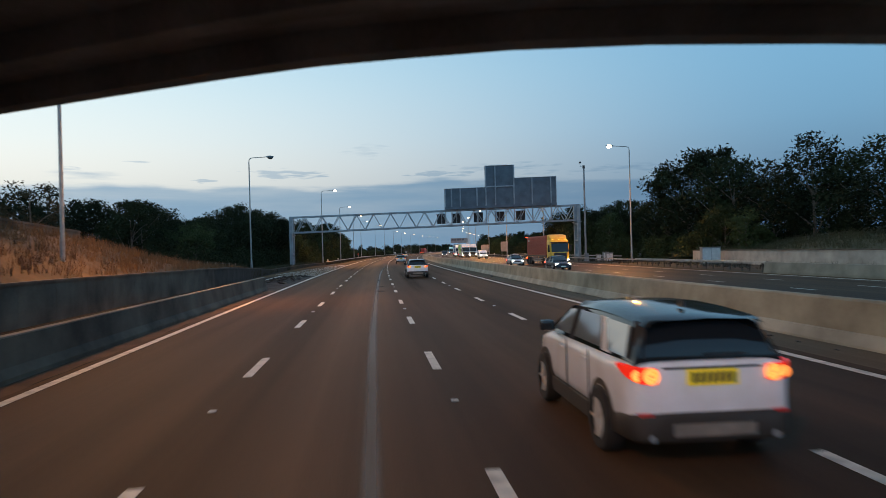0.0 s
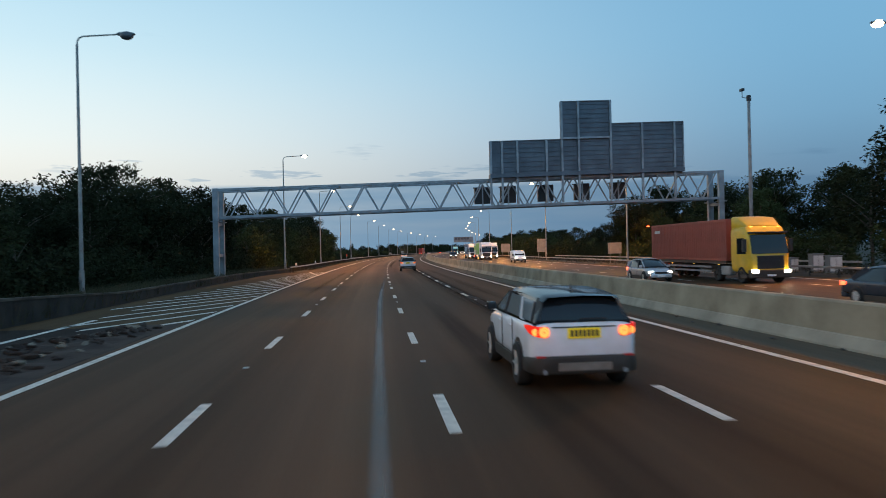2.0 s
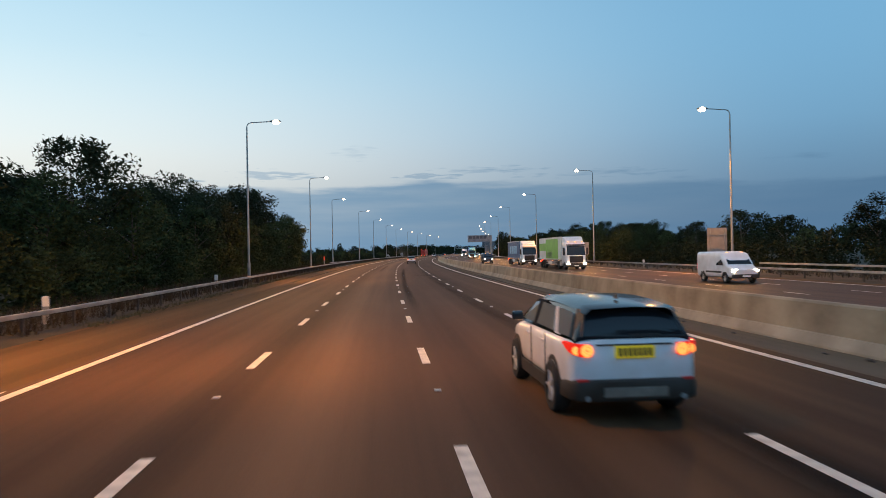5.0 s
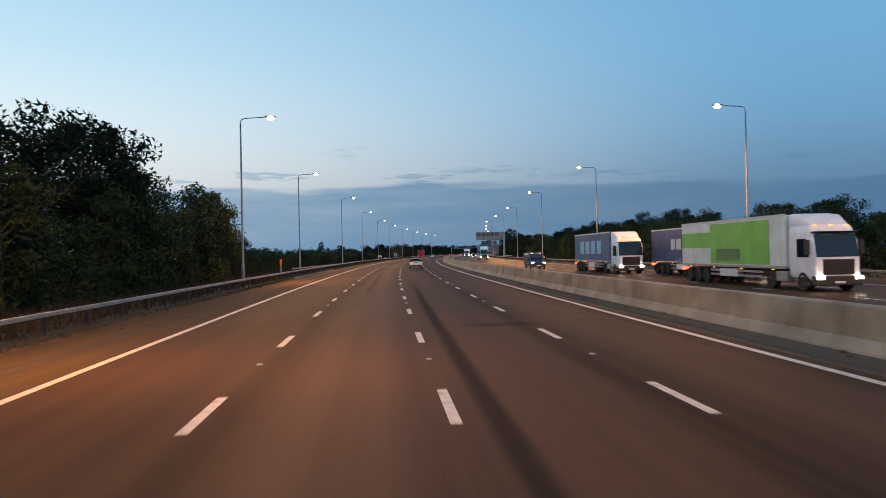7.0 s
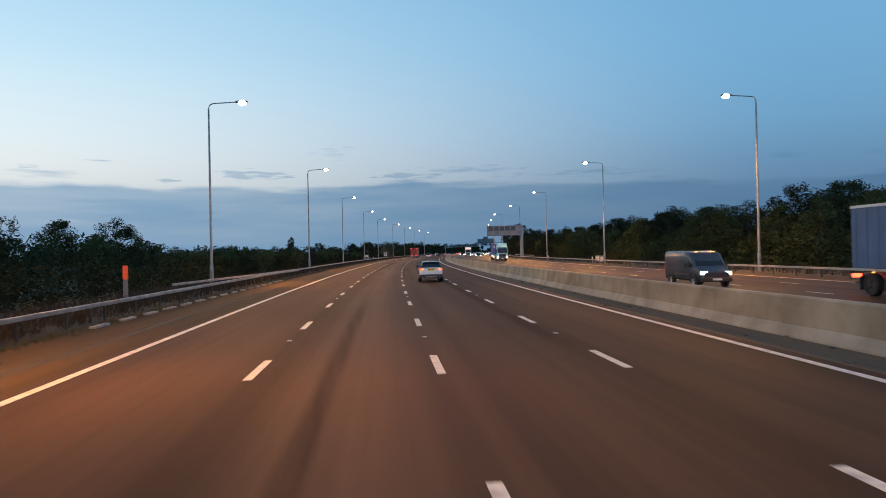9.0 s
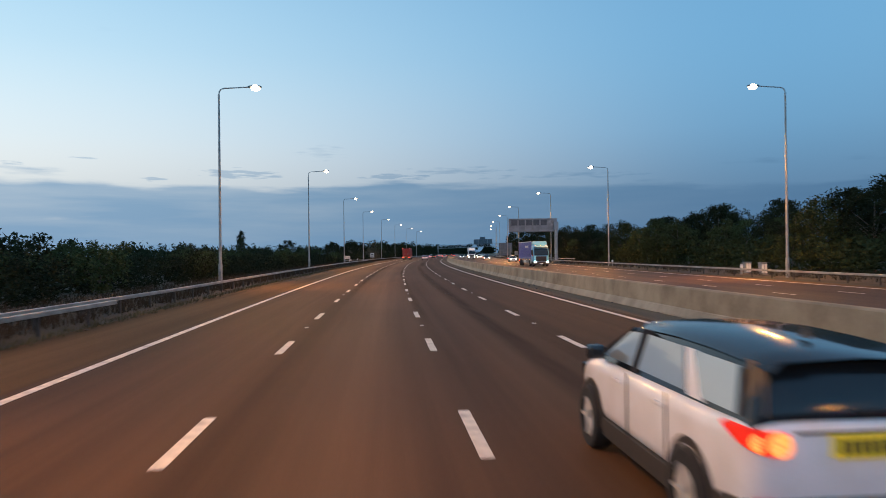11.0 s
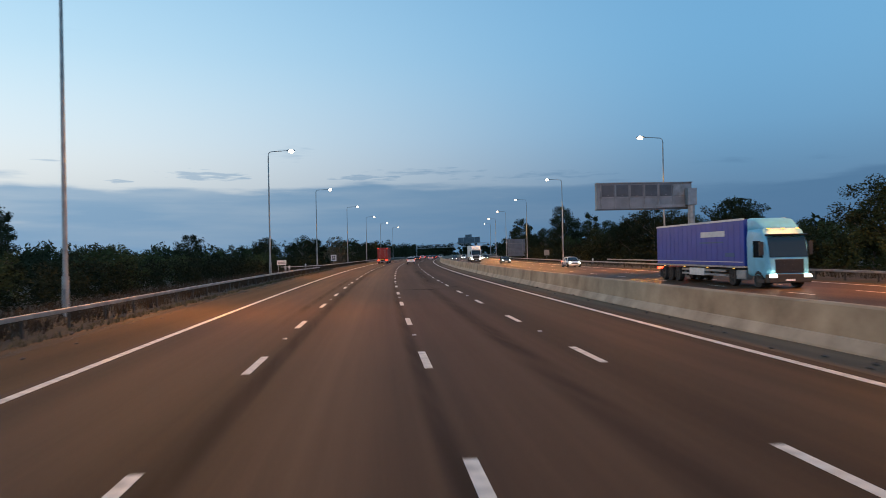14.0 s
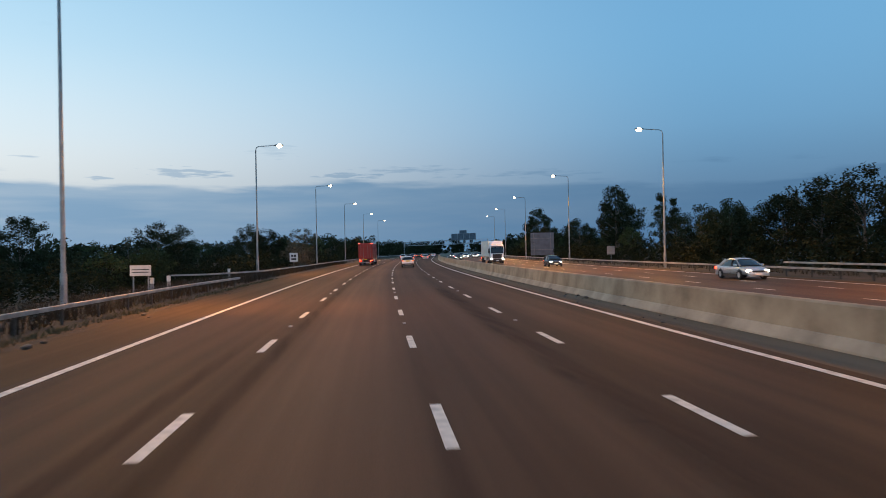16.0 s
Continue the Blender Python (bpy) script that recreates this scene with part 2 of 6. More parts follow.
    bu.inputs["Strength"].default_value, bu.inputs["Distance"].default_value = 0.35, 0.006
    L(grain.outputs["Fac"], bu.inputs["Height"])
    L(bu.outputs[0], b.inputs["Normal"])
    return m


def stain_mat(name, colour, strength=0.8, least=0.35):
    """A thin film of tar, rubber, dust or painted shade that fades out towards its edges in ragged streaks."""
    m = bpy.data.materials.new(name)
    m.use_nodes = True
    nt = m.node_tree
    N, L = nt.nodes.new, nt.links.new
    b = nt.nodes["Principled BSDF"]
    b.inputs["Base Color"].default_value, b.inputs["Roughness"].default_value = (*colour, 1), 0.75
    b.inputs["Specular IOR Level"].default_value = 0.12
    uv, sep = N("ShaderNodeUVMap"), N("ShaderNodeSeparateXYZ")
    uv.uv_map = "road"
    L(uv.outputs[0], sep.inputs[0])
    prod = None
    for ax in ("X", "Y"):
        pp = N("ShaderNodeMath")                 # 4 x (1 - x), one in the middle and nought at the rims
        pp.operation = "PINGPONG"
        pp.inputs[1].default_value = 0.5
        L(sep.outputs[ax], pp.inputs[0])
        r = N("ShaderNodeMapRange")
        r.interpolation_type = "SMOOTHSTEP"
        r.inputs["From Max"].default_value = 0.42 if ax == "X" else 0.25
        L(pp.outputs[0], r.inputs["Value"])
        if prod is None:
            prod = r
        else:
            mu = N("ShaderNodeMath")
            mu.operation = "MULTIPLY"
            L(prod.outputs[0], mu.inputs[0])
            L(r.outputs[0], mu.inputs[1])
            prod = mu
    geo, no = N("ShaderNodeTexCoord"), N("ShaderNodeTexNoise")
    no.inputs["Scale"].default_value, no.inputs["Detail"].default_value = 1.6, 5
    drawn = N("ShaderNodeMapping")           # streaked along the road
    drawn.inputs["Scale"].default_value = (1.6, 0.05, 1.0)
    L(geo.outputs["Object"], drawn.inputs[0])
    L(drawn.outputs[0], no.inputs["Vector"])
    r = N("ShaderNodeMapRange")
    r.inputs["From Min"].default_value, r.inputs["From Max"].default_value = 0.3, 0.65
    r.inputs["To Min"].default_value, r.inputs["To Max"].default_value = least * strength, strength
    L(no.outputs["Fac"], r.inputs["Value"])
    mu = N("ShaderNodeMath")
    mu.operation = "MULTIPLY"
    L(prod.outputs[0], mu.inputs[0])
    L(r.outputs[0], mu.inputs[1])
    L(mu.outputs[0], b.inputs["Alpha"])
    return m


M = {
    # Black film for the tar seam, and for shade painted on the slip road.
    "tar_seam": stain_mat("tar_seam", (0.007, 0.0065, 0.006), 1.0, 0.85),
    "tar_band": stain_mat("tarred_joint", (0.009, 0.008, 0.0075), 0.56, 0.7),
    "worn_seam": stain_mat("pale_worn_seam", (0.26, 0.245, 0.22), 0.75, 0.6),
    "tar_stain": stain_mat("tar_and_rubber_stain", (0.011, 0.0095, 0.0085), 0.36),
    "dust_stain": stain_mat("pale_road_dust", (0.13, 0.115, 0.09), 0.55),
    "asphalt": asphalt_mat("asphalt", (0.058, 0.0325, 0.0180), (0.155, 0.087, 0.048), 0.7),
    "asphalt_new": asphalt_mat("asphalt_dark", (0.017, 0.0138, 0.0122), (0.040, 0.031, 0.026), 0.75),
    "asphalt_old": asphalt_mat("asphalt_shoulder", (0.056, 0.037, 0.0200), (0.124, 0.080, 0.041), 0.85, False),
    "grit": asphalt_mat("gritty_strip", (0.094, 0.071, 0.050), (0.195, 0.152, 0.110), 0.9, False, 0.05),
    # Base made redder and brighter in place of the orange lamp sheen.
    "asphalt_lamplit": asphalt_mat("asphalt_lamplit", (0.046, 0.0275, 0.0155), (0.105, 0.063, 0.036), 0.5, False, 0.05),
    # Concrete darkened so the low wall sinks into shade.
    "wall_shaded": mat("shaded_low_wall", (0.032, 0.030, 0.025), 0.9, spread=0.4, scale=0.9, fine=10, bump=0.4),
    "paint": mat("road_paint", (0.66, 0.60, 0.51), 0.6, spread=0.25, scale=4, fine=60, bump=0.2),
    "paint_old": mat("worn_road_paint", (0.70, 0.655, 0.575), 0.65, spread=0.25, scale=3, fine=30),
    "stud": mat("road_stud", (0.5, 0.5, 0.48), 0.35, spread=0.2),
    "concrete": mat("concrete", (0.21, 0.186, 0.142), 0.9, spread=0.30, scale=0.55, fine=9, bump=0.4),
    "median_concrete": mat("median_concrete", (0.27, 0.228, 0.160), 0.9, spread=0.42, scale=0.7, fine=9, bump=0.4, tint=(0.17, 0.135, 0.09)),
    "concrete_dark": mat("stained_concrete", (0.092, 0.076, 0.057), 0.9, spread=0.48, scale=0.55, fine=10, bump=0.4),
    "concrete_pale": mat("pale_concrete", (0.36, 0.325, 0.28), 0.88, spread=0.22, scale=0.8, fine=12, bump=0.4),
    "plinth": mat("footing_concrete", (0.34, 0.295, 0.225), 0.9, spread=0.25, scale=0.7, fine=10, bump=0.4),
    "soffit": mat("bridge_concrete", (0.22, 0.215, 0.21), 0.85, spread=0.3, scale=0.5, fine=8, bump=0.3),
    "grass_ground": mat("verge_soil", (0.034, 0.031, 0.016), 0.95, spread=0.4, scale=0.35, fine=6, bump=0.6, tint=(0.024, 0.019, 0.010)),
    "verge": mat("dry_verge", (0.026, 0.021, 0.011), 0.95, spread=0.4, scale=0.6, fine=9, bump=0.6, tint=(0.013, 0.012, 0.006)),
    "earth": mat("bare_earth", (0.026, 0.0165, 0.0105), 0.95, spread=0.45, scale=0.8, fine=8, bump=0.7, tint=(0.013, 0.0085, 0.006)),
    "earth_dry": mat("washed_dirt", (0.085, 0.047, 0.024), 0.95, spread=0.4, scale=0.8, fine=12, bump=0.5),
    "verge_straw": mat("verge_straw", (0.030, 0.021, 0.0095), 0.95, spread=0.4, scale=0.6, fine=9, tint=(0.016, 0.0125, 0.006)),
    "dry_grass": mat("dry_grass", (0.13, 0.072, 0.030), 0.9, spread=0.4, scale=0.8, fine=7, tint=(0.055, 0.034, 0.015)),
    "dry_bank": mat("dry_bank", (0.095, 0.056, 0.025), 0.9, spread=0.4, scale=0.8, fine=7, tint=(0.05, 0.032, 0.015)),
    "green_grass": mat("tired_grass", (0.055, 0.054, 0.024), 0.9, spread=0.35, scale=0.8, fine=7, tint=(0.036, 0.032, 0.014)),
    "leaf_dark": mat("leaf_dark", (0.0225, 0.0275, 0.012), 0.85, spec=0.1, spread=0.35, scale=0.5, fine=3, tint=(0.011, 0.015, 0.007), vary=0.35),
    "leaf_green": mat("leaf_green", (0.043, 0.056, 0.021), 0.85, spec=0.1, spread=0.35, scale=0.5, fine=3, tint=(0.026, 0.036, 0.0145), vary=0.3),
    "leaf_brown": mat("leaf_brown", (0.045, 0.036, 0.02), 0.85, spec=0.15, spread=0.3, scale=0.5, fine=3, tint=(0.05, 0.045, 0.02), vary=0.3),
    # Leaf colour lightened to paint in the light on one bush.
    "leaf_lamplit": mat("lamplit_leaf_tone", (0.12, 0.10, 0.065), 0.85, spec=0.15, spread=0.35, scale=0.5, fine=3),
    "bark": mat("bark", (0.10, 0.08, 0.06), 0.9, spread=0.35, scale=5, fine=20, bump=0.6),
    "galv": mat("galvanised_steel", (0.34, 0.335, 0.32), 0.55, 0.25, spread=0.2, scale=2.5, fine=25),
    "rail_steel": mat("weathered_rail", (0.36, 0.335, 0.30), 0.6, 0.2, spread=0.25, scale=1.2, fine=20),
    "galv_dull": mat("weathered_steel", (0.27, 0.28, 0.285), 0.6, 0.35, spread=0.25, scale=1.5, fine=18),
    "gantry_steel": mat("gantry_steel", (0.30, 0.325, 0.345), 0.55, 0.3, spread=0.2, scale=1.2, fine=15),
    "sign_back": mat("sign_back_aluminium", (0.115, 0.14, 0.165), 0.6, 0.25, spread=0.18, scale=0.9, fine=12),
    "cabinet_grey": mat("cabinet_aluminium", (0.22, 0.235, 0.25), 0.55, 0.2, spread=0.15, scale=0.9, fine=12),
    "hatch_dark": mat("dark_hatch", (0.075, 0.09, 0.105), 0.5, 0.2, spread=0.15, scale=1.5, fine=12),
    "weathered_board": mat("weathered_board", (0.21, 0.16, 0.125), 0.75, spread=0.3, scale=1.2, fine=10),
    "sign_grey": mat("grey_sign", (0.24, 0.235, 0.23), 0.6, 0.1, spread=0.15, scale=1.2),
    "white_sign": mat("white_sign_face", (0.60, 0.60, 0.58), 0.5, spread=0.1),
    "black": mat("black_plastic", (0.018, 0.018, 0.02), 0.5, spread=0.2, scale=5),
    "rubber": mat("rubber", (0.02, 0.02, 0.02), 0.85, spread=0.2, scale=8),
    "rim": mat("alloy", (0.6, 0.58, 0.55), 0.4, 0.25, spread=0.1),
    "white_paint": mat("white_car_paint", (0.80, 0.81, 0.84), 0.22, spread=0.05, scale=2, tint=(0.70, 0.69, 0.69)),
    "silver_paint": mat("silver_car_paint", (0.50, 0.52, 0.54), 0.28, 0.5, spread=0.06),
    "dark_paint": mat("dark_car_paint", (0.03, 0.04, 0.055), 0.25, spread=0.08),
    "roof_black": mat("black_roof_paint", (0.02, 0.025, 0.03), 0.12, spread=0.05),
    # Base lightened to stand in for the sky reflected in the panes.
    "side_glass": mat("side_glass_sky_tone", (0.20, 0.235, 0.25), 0.05, spread=0.0, spec=0.8),
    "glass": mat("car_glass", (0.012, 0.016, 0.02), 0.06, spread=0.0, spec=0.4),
    "post_dark": mat("dark_steel", (0.045, 0.040, 0.034), 0.7, spread=0.3, scale=3),
    "clad": mat("grey_cladding", (0.024, 0.020, 0.017), 0.6, spread=0.3, scale=6, tint=(0.040, 0.030, 0.022)),
    "skid": mat("grey_bumper_panel", (0.20, 0.17, 0.14), 0.6, spread=0.2, scale=5),
    # Faint emission on the plate stands in for head lamps shining on it.
    "yellow_plate_glow": mat("yellow_plate_glow", (0.75, 0.55, 0.03), 0.4, spread=0.05, emit=(1.0, 0.75, 0.05), power=0.15),
    "plate_white": mat("white_plate", (0.8, 0.8, 0.78), 0.4, spread=0.05),
    "tail": mat("tail_lamp", (0.55, 0.02, 0.015), 0.25, spread=0.0, emit=(1.0, 0.03, 0.012), power=0.6),
    "tail_bright": mat("bright_tail_lamp", (0.55, 0.02, 0.015), 0.25, spread=0.0, emit=(1.0, 0.03, 0.012), power=16.0),
    "tail_hot": mat("tail_lamp_ring", (0.8, 0.2, 0.05), 0.25, spread=0.0, emit=(1.0, 0.28, 0.06), power=1.7),
    # Slight emission painted in for light the red reflectors would return.
    "reflector": mat("red_reflector_glow", (0.4, 0.02, 0.02), 0.3, spread=0.0, emit=(1.0, 0.08, 0.04), power=0.03),
    "head": mat("head_lamp", (0.9, 0.88, 0.8), 0.2, spread=0.0, emit=(1.0, 0.90, 0.68), power=30.0),
    "amber": mat("amber_lamp", (0.8, 0.35, 0.05), 0.3, spread=0.0, emit=(1.0, 0.5, 0.10), power=2.0),
    "lantern_lit": mat("lit_lantern", (0.9, 0.8, 0.6), 0.3, spread=0.0, emit=(1.0, 0.74, 0.44), power=7.0),
    "lantern_off": mat("unlit_lantern", (0.10, 0.11, 0.12), 0.3, spread=0.1),
    # Emission imitates head lamp light thrown back by the orange top.
    "orange": mat("orange_reflector_glow", (0.75, 0.09, 0.03), 0.5, spread=0.1, emit=(1.0, 0.10, 0.02), power=0.22),
    "red_body": mat("red_lorry_paint", (0.30, 0.014, 0.012), 0.4, spread=0.1, scale=1),
    "yellow_body": mat("yellow_cab_paint", (0.72, 0.42, 0.03), 0.35, spread=0.1, scale=2),
    "container_red": mat("oxide_red_container", (0.34, 0.075, 0.055), 0.6, spread=0.2, scale=1),
    "green_body": mat("green_curtain", (0.16, 0.48, 0.06), 0.45, spread=0.12, scale=0.8),
    "pale_body": mat("white_curtain", (0.66, 0.70, 0.66), 0.45, spread=0.12, scale=0.8),
    "slate_body": mat("slate_blue_curtain", (0.045, 0.08, 0.17), 0.5, spread=0.15, scale=0.8),
    "sky_body": mat("sky_blue_curtain", (0.026, 0.10, 0.22), 0.5, spread=0.15, scale=0.8),
    "blue_body": mat("royal_blue_curtain", (0.015, 0.05, 0.32), 0.4, spread=0.12, scale=0.8),
    "cyan_body": mat("pale_blue_cab_paint", (0.16, 0.46, 0.62), 0.35, spread=0.1, scale=2),
}

M["side_glass"].node_tree.nodes["Principled BSDF"].inputs["IOR"].default_value = 2.4     # raised to return more sky than plain glass


# ---- mesh helpers ----
def part(name, bm, material, parent=None, label=""):
    """One mesh object out of a bmesh, under a thing or a part."""
    me = bpy.data.meshes.new(name)
    bm.to_mesh(me)
    bm.free()
    me.materials.append(M[material])
    ob = new(name, me)
    if parent is not None:
        ob.parent = parent
    if label:
        ob["label"] = label
    return ob


def smooth(ob, limit=40):
    me = ob.data
    me.polygons.foreach_set("use_smooth", [True] * len(me.polygons))
    if limit:
        bm = bmesh.new()
        bm.from_mesh(me)
        for e in bm.edges:
            if len(e.link_faces) == 2 and e.calc_face_angle(0) > radians(limit):
                e.smooth = False
        bm.to_mesh(me)
        bm.free()
    return ob


def raw(name, verts, faces, material, parent=None, label=""):
    me = bpy.data.meshes.new(name)
    me.from_pydata(verts, [], faces)
    me.materials.append(M[material])
    ob = new(name, me)
    if parent is not None:
        ob.parent = parent
    if label:
        ob["label"] = label
    return ob


def box(bm, x0, x1, y0, y1, z0, z1, bevel=0.0, m=None):
    r = bmesh.ops.create_cube(bm, size=1, matrix=Matrix.LocRotScale(((x0 + x1) / 2, (y0 + y1) / 2, (z0 + z1) / 2), None, (x1 - x0, y1 - y0, z1 - z0)))
    vs = r["verts"]
    if bevel:
        es = list({e for v in vs for e in v.link_edges})
        g = bmesh.ops.bevel(bm, geom=es, offset=bevel, segments=2, profile=0.6, affect="EDGES")
        vs = list({v for f in g["faces"] for v in f.verts} | {v for v in vs if v.is_valid})
    if m is not None:
        bmesh.ops.transform(bm, matrix=m, verts=[v for v in vs if v.is_valid])
    return bm


def boxed(name, dims, material, parent=None, bevel=0.0, label="", m=None):
    return part(name, box(bmesh.new(), *dims, bevel, m), material, parent, label)


def rod(bm, a, b, r0, r1=None, n=8):
    """A round bar from a to b."""
    a, b = Vector(a), Vector(b)
    v = b - a
    m = Matrix.Translation((a + b) / 2) @ v.to_track_quat("Z", "Y").to_matrix().to_4x4()
    bmesh.ops.create_cone(bm, cap_ends=True, segments=n, radius1=r0, radius2=r0 if r1 is None else r1, depth=v.length, matrix=m)
    return bm


def bar(bm, a, b, w, t):
    """A square bar from a to b, w by t across."""
    a, b = Vector(a), Vector(b)
    v = b - a
    m = Matrix.Translation((a + b) / 2) @ v.to_track_quat("Z", "Y").to_matrix().to_4x4() @ Matrix.Diagonal((w, t, v.length, 1))
    bmesh.ops.create_cube(bm, size=1, matrix=m)
    return bm


def sweep(name, profile, s0, s1, material, step=4.0, closed=True, shift=None, parent=None, uv=False, label=""):
    """Carries a profile of (d, z) points along the road from s0 to s1; shift(s) moves it sideways."""
    n = max(1, int(math.ceil((s1 - s0) / step)))
    k = len(profile)
    vs, fs, uvs = [], [], []
    for i in range(n + 1):
        s = s0 + (s1 - s0) * i / n
        o = shift(s) if shift else 0.0
        for d, z in profile:
            vs.append(at(s, d + o, z))
            uvs.append((d + o, s))
    last = k if closed else k - 1
    for i in range(n):
        for j in range(last):
            a, b = i * k + j, i * k + (j + 1) % k
            fs.append((a, a + k, b + k, b))
    if closed:
        fs += [tuple(range(k)), tuple(n * k + j for j in reversed(range(k)))]
    ob = raw(name, vs, fs, material, parent, label)
    if uv:
        lay = ob.data.uv_layers.new(name="road")
        for lp in ob.data.loops:
            lay.data[lp.index].uv = uvs[lp.vertex_index]
    return ob


def strip(name, d0, d1, s0, s1, z, material, thick=0.05, step=5.0, parent=None, label=""):
    return sweep(name, [(d0, z - thick), (d0, z), (d1, z), (d1, z - thick)], s0, s1, material, step, parent=parent, uv=True, label=label)


def thing(name, m, label, category, group="", kind=""):
    ob = new(name)
    ob.empty_display_size = 0.3
    ob.matrix_world = m
    return tagged(ob, label, category, group, kind)


# ---- ground and carriageways ----
FAR = 1500.0
ground = raw("ground", [(-2500, -1200, -0.12), (2500, -1200, -0.12), (2500, 3500, -0.12), (-2500, 3500, -0.12)], [(0, 1, 2, 3)], "grass_ground")
tagged(ground, "dark scrubby ground on both sides of the motorway", "ground", kind="structure")
road = strip("road", -7.62, 7.75, -80, FAR, 0.0, "asphalt", 0.10)
tagged(road, "four-lane grey-brown asphalt motorway carriageway with worn wheel tracks", "road", kind="structure")
road_far = strip("road", 11.2, 27.3, -80, FAR, 0.0, "asphalt_lamplit", 0.10)
tagged(road_far, "asphalt carriageway of the oncoming lanes with lamp glow in its colour", "road", kind="structure")
shoulder = strip("road_shoulder", -10.9, -7.62, 141, FAR, -0.003, "asphalt_old", 0.10)
tagged(shoulder, "dusty brown asphalt hard shoulder lit by lamps", "road shoulder", kind="structure")
slip = strip("slip_road", -13.6, -7.62, -80, 75, -0.003, "asphalt_new", 0.10)
tagged(slip, "dark asphalt slip road joining the motorway", "slip road", kind="structure")
slip_end = strip("slip_road", -13.6, -7.62, 75, 141, -0.003, "asphalt_old", 0.10)
tagged(slip_end, "dusty worn asphalt of the hatched slip road end", "slip road", kind="structure")
shoulder_far = strip("road_shoulder", 27.3, 28.3, -80, FAR, -0.003, "asphalt_old", 0.10)
tagged(shoulder_far, "narrow asphalt edge strip by the oncoming lanes", "road shoulder", kind="structure")
median_strip = strip("median_strip", 7.75, 11.2, -80, FAR, -0.003, "grit", 0.10)
tagged(median_strip, "gritty asphalt strip at the foot of the median wall", "median", kind="structure")
verge_left = sweep("verge", [(-17.5, -0.20), (-17.5, 0.10), (-14.0, 0.06), (-12.2, 0.08), (-10.9, 0.0), (-10.9, -0.20)], 141, FAR, "verge", 6)
tagged(verge_left, "dry grassy verge behind the guardrail", "verge", kind="structure")
verge_right = sweep("verge", [(28.3, -0.20), (28.3, 0.0), (29.2, 0.10), (33.0, 0.22), (40.0, 0.30), (40.0, -0.20)], -40, FAR, "verge", 6)
tagged(verge_right, "dry grassy verge along the oncoming side", "verge", kind="structure")

# films of rubber, tar and dust: bands along the lane lines, a pale worn seam in the second lane
def stain(d0, d1, s0, s1, parent, material="tar_stain", name="tar_stain", n=24, shift=None):
    """A film on the road between two offsets, following its curve."""
    vs, fs = [], []
    for i in range(n + 1):
        s = s0 + (s1 - s0) * i / n
        o = shift(s) if shift else 0.0
        vs += [at(s, d0 + o, 0.0035), at(s, d1 + o, 0.0035)]
    for i in range(n):
        fs.append((2 * i, 2 * i + 1, 2 * i + 3, 2 * i + 2))
    ob = raw(name, [tuple(v) for v in vs], fs, material, parent)
    lay = ob.data.uv_layers.new(name="road")
    for lp in ob.data.loops:
        k = lp.vertex_index
        lay.data[lp.index].uv = (k % 2, (k // 2) / n)
    return ob


for d0, d1, s0, s1 in ((2.75, 3.72, 36, 228), (2.9, 3.7, 236, 300), (2.2, 3.4, 400, 452), (-3.55, -2.95, 300, 470), (-2.4, -1.8, 214, 262), (-5.2, -4.5, 84, 140), (-4.6, -4.0, 370, 430), (0.9, 4.5, 197.4, 198.9), (0.0, 3.6, 396.4, 397.9), (3.6, 4.3, 398.8, 400.4), (0.8, 2.2, 36, 86), (4.6, 5.6, 60, 150)):
    stain(d0, d1, s0, s1, road)
for d0, d1, s0, s1 in ((-9.2, -8.5, 150, 300), (-10.9, -9.9, 300, 470), (-1.3, -0.5, 41.4, 43.6), (-1.1, -0.5, 47.2, 48.8), (7.75, 8.3, 140, 300)):
    stain(d0, d1, s0, s1, road if d0 > -7 else shoulder, "dust_stain", "dust_film")
# the worn seam drifts across the second lane towards the middle line
stain(-0.17, 0.17, -30, 128, road, "worn_seam", "worn_seam", 50, lambda s: float(np.interp(s, [-40, 20, 86, 112, 128], [-1.33, -1.26, -0.76, -0.30, 0.0])))
# Dark strip painting in the shade behind the slip road's edge line.
stain(-12.7, -11.58, -30, 78, slip, "tar_seam", "tar_film", 40)
stain(3.14, 4.24, 60, 146, road, "tar_seam", "tar_seam", 40)
# a tarred joint that wanders through the third lane, and a broad dark band beside it farther on
stain(-0.30, 0.30, 150, 236, road, "tar_band", "tar_seam", 40, lambda s: float(np.interp(s, [150, 178, 190, 200, 235, 268], [0.45, 0.52, 0.67, 0.75, 1.05, 1.25])))
stain(-0.28, 0.28, 280, 432, road, "tar_stain", "tar_seam", 50, lambda s: float(np.interp(s, [280, 298, 335, 362, 390, 416, 432], [0.35, 0.20, 0.07, -0.22, -0.16, 0.0, 0.1])))
stain(1.75, 2.75, 262, 424, road, "tar_stain", "tar_stain", 50)

# ---- paint ----
LANE = 3.65
EDGE = 0.20
BARRIER_END = 47.0


def line(name, d, w, s0, s1, parent, material="paint", shift=None):
    return sweep(name, [(d - w / 2, 0.001), (d - w / 2, 0.006), (d + w / 2, 0.006), (d + w / 2, 0.001)], s0, s1, material, 5, parent=parent, shift=shift)


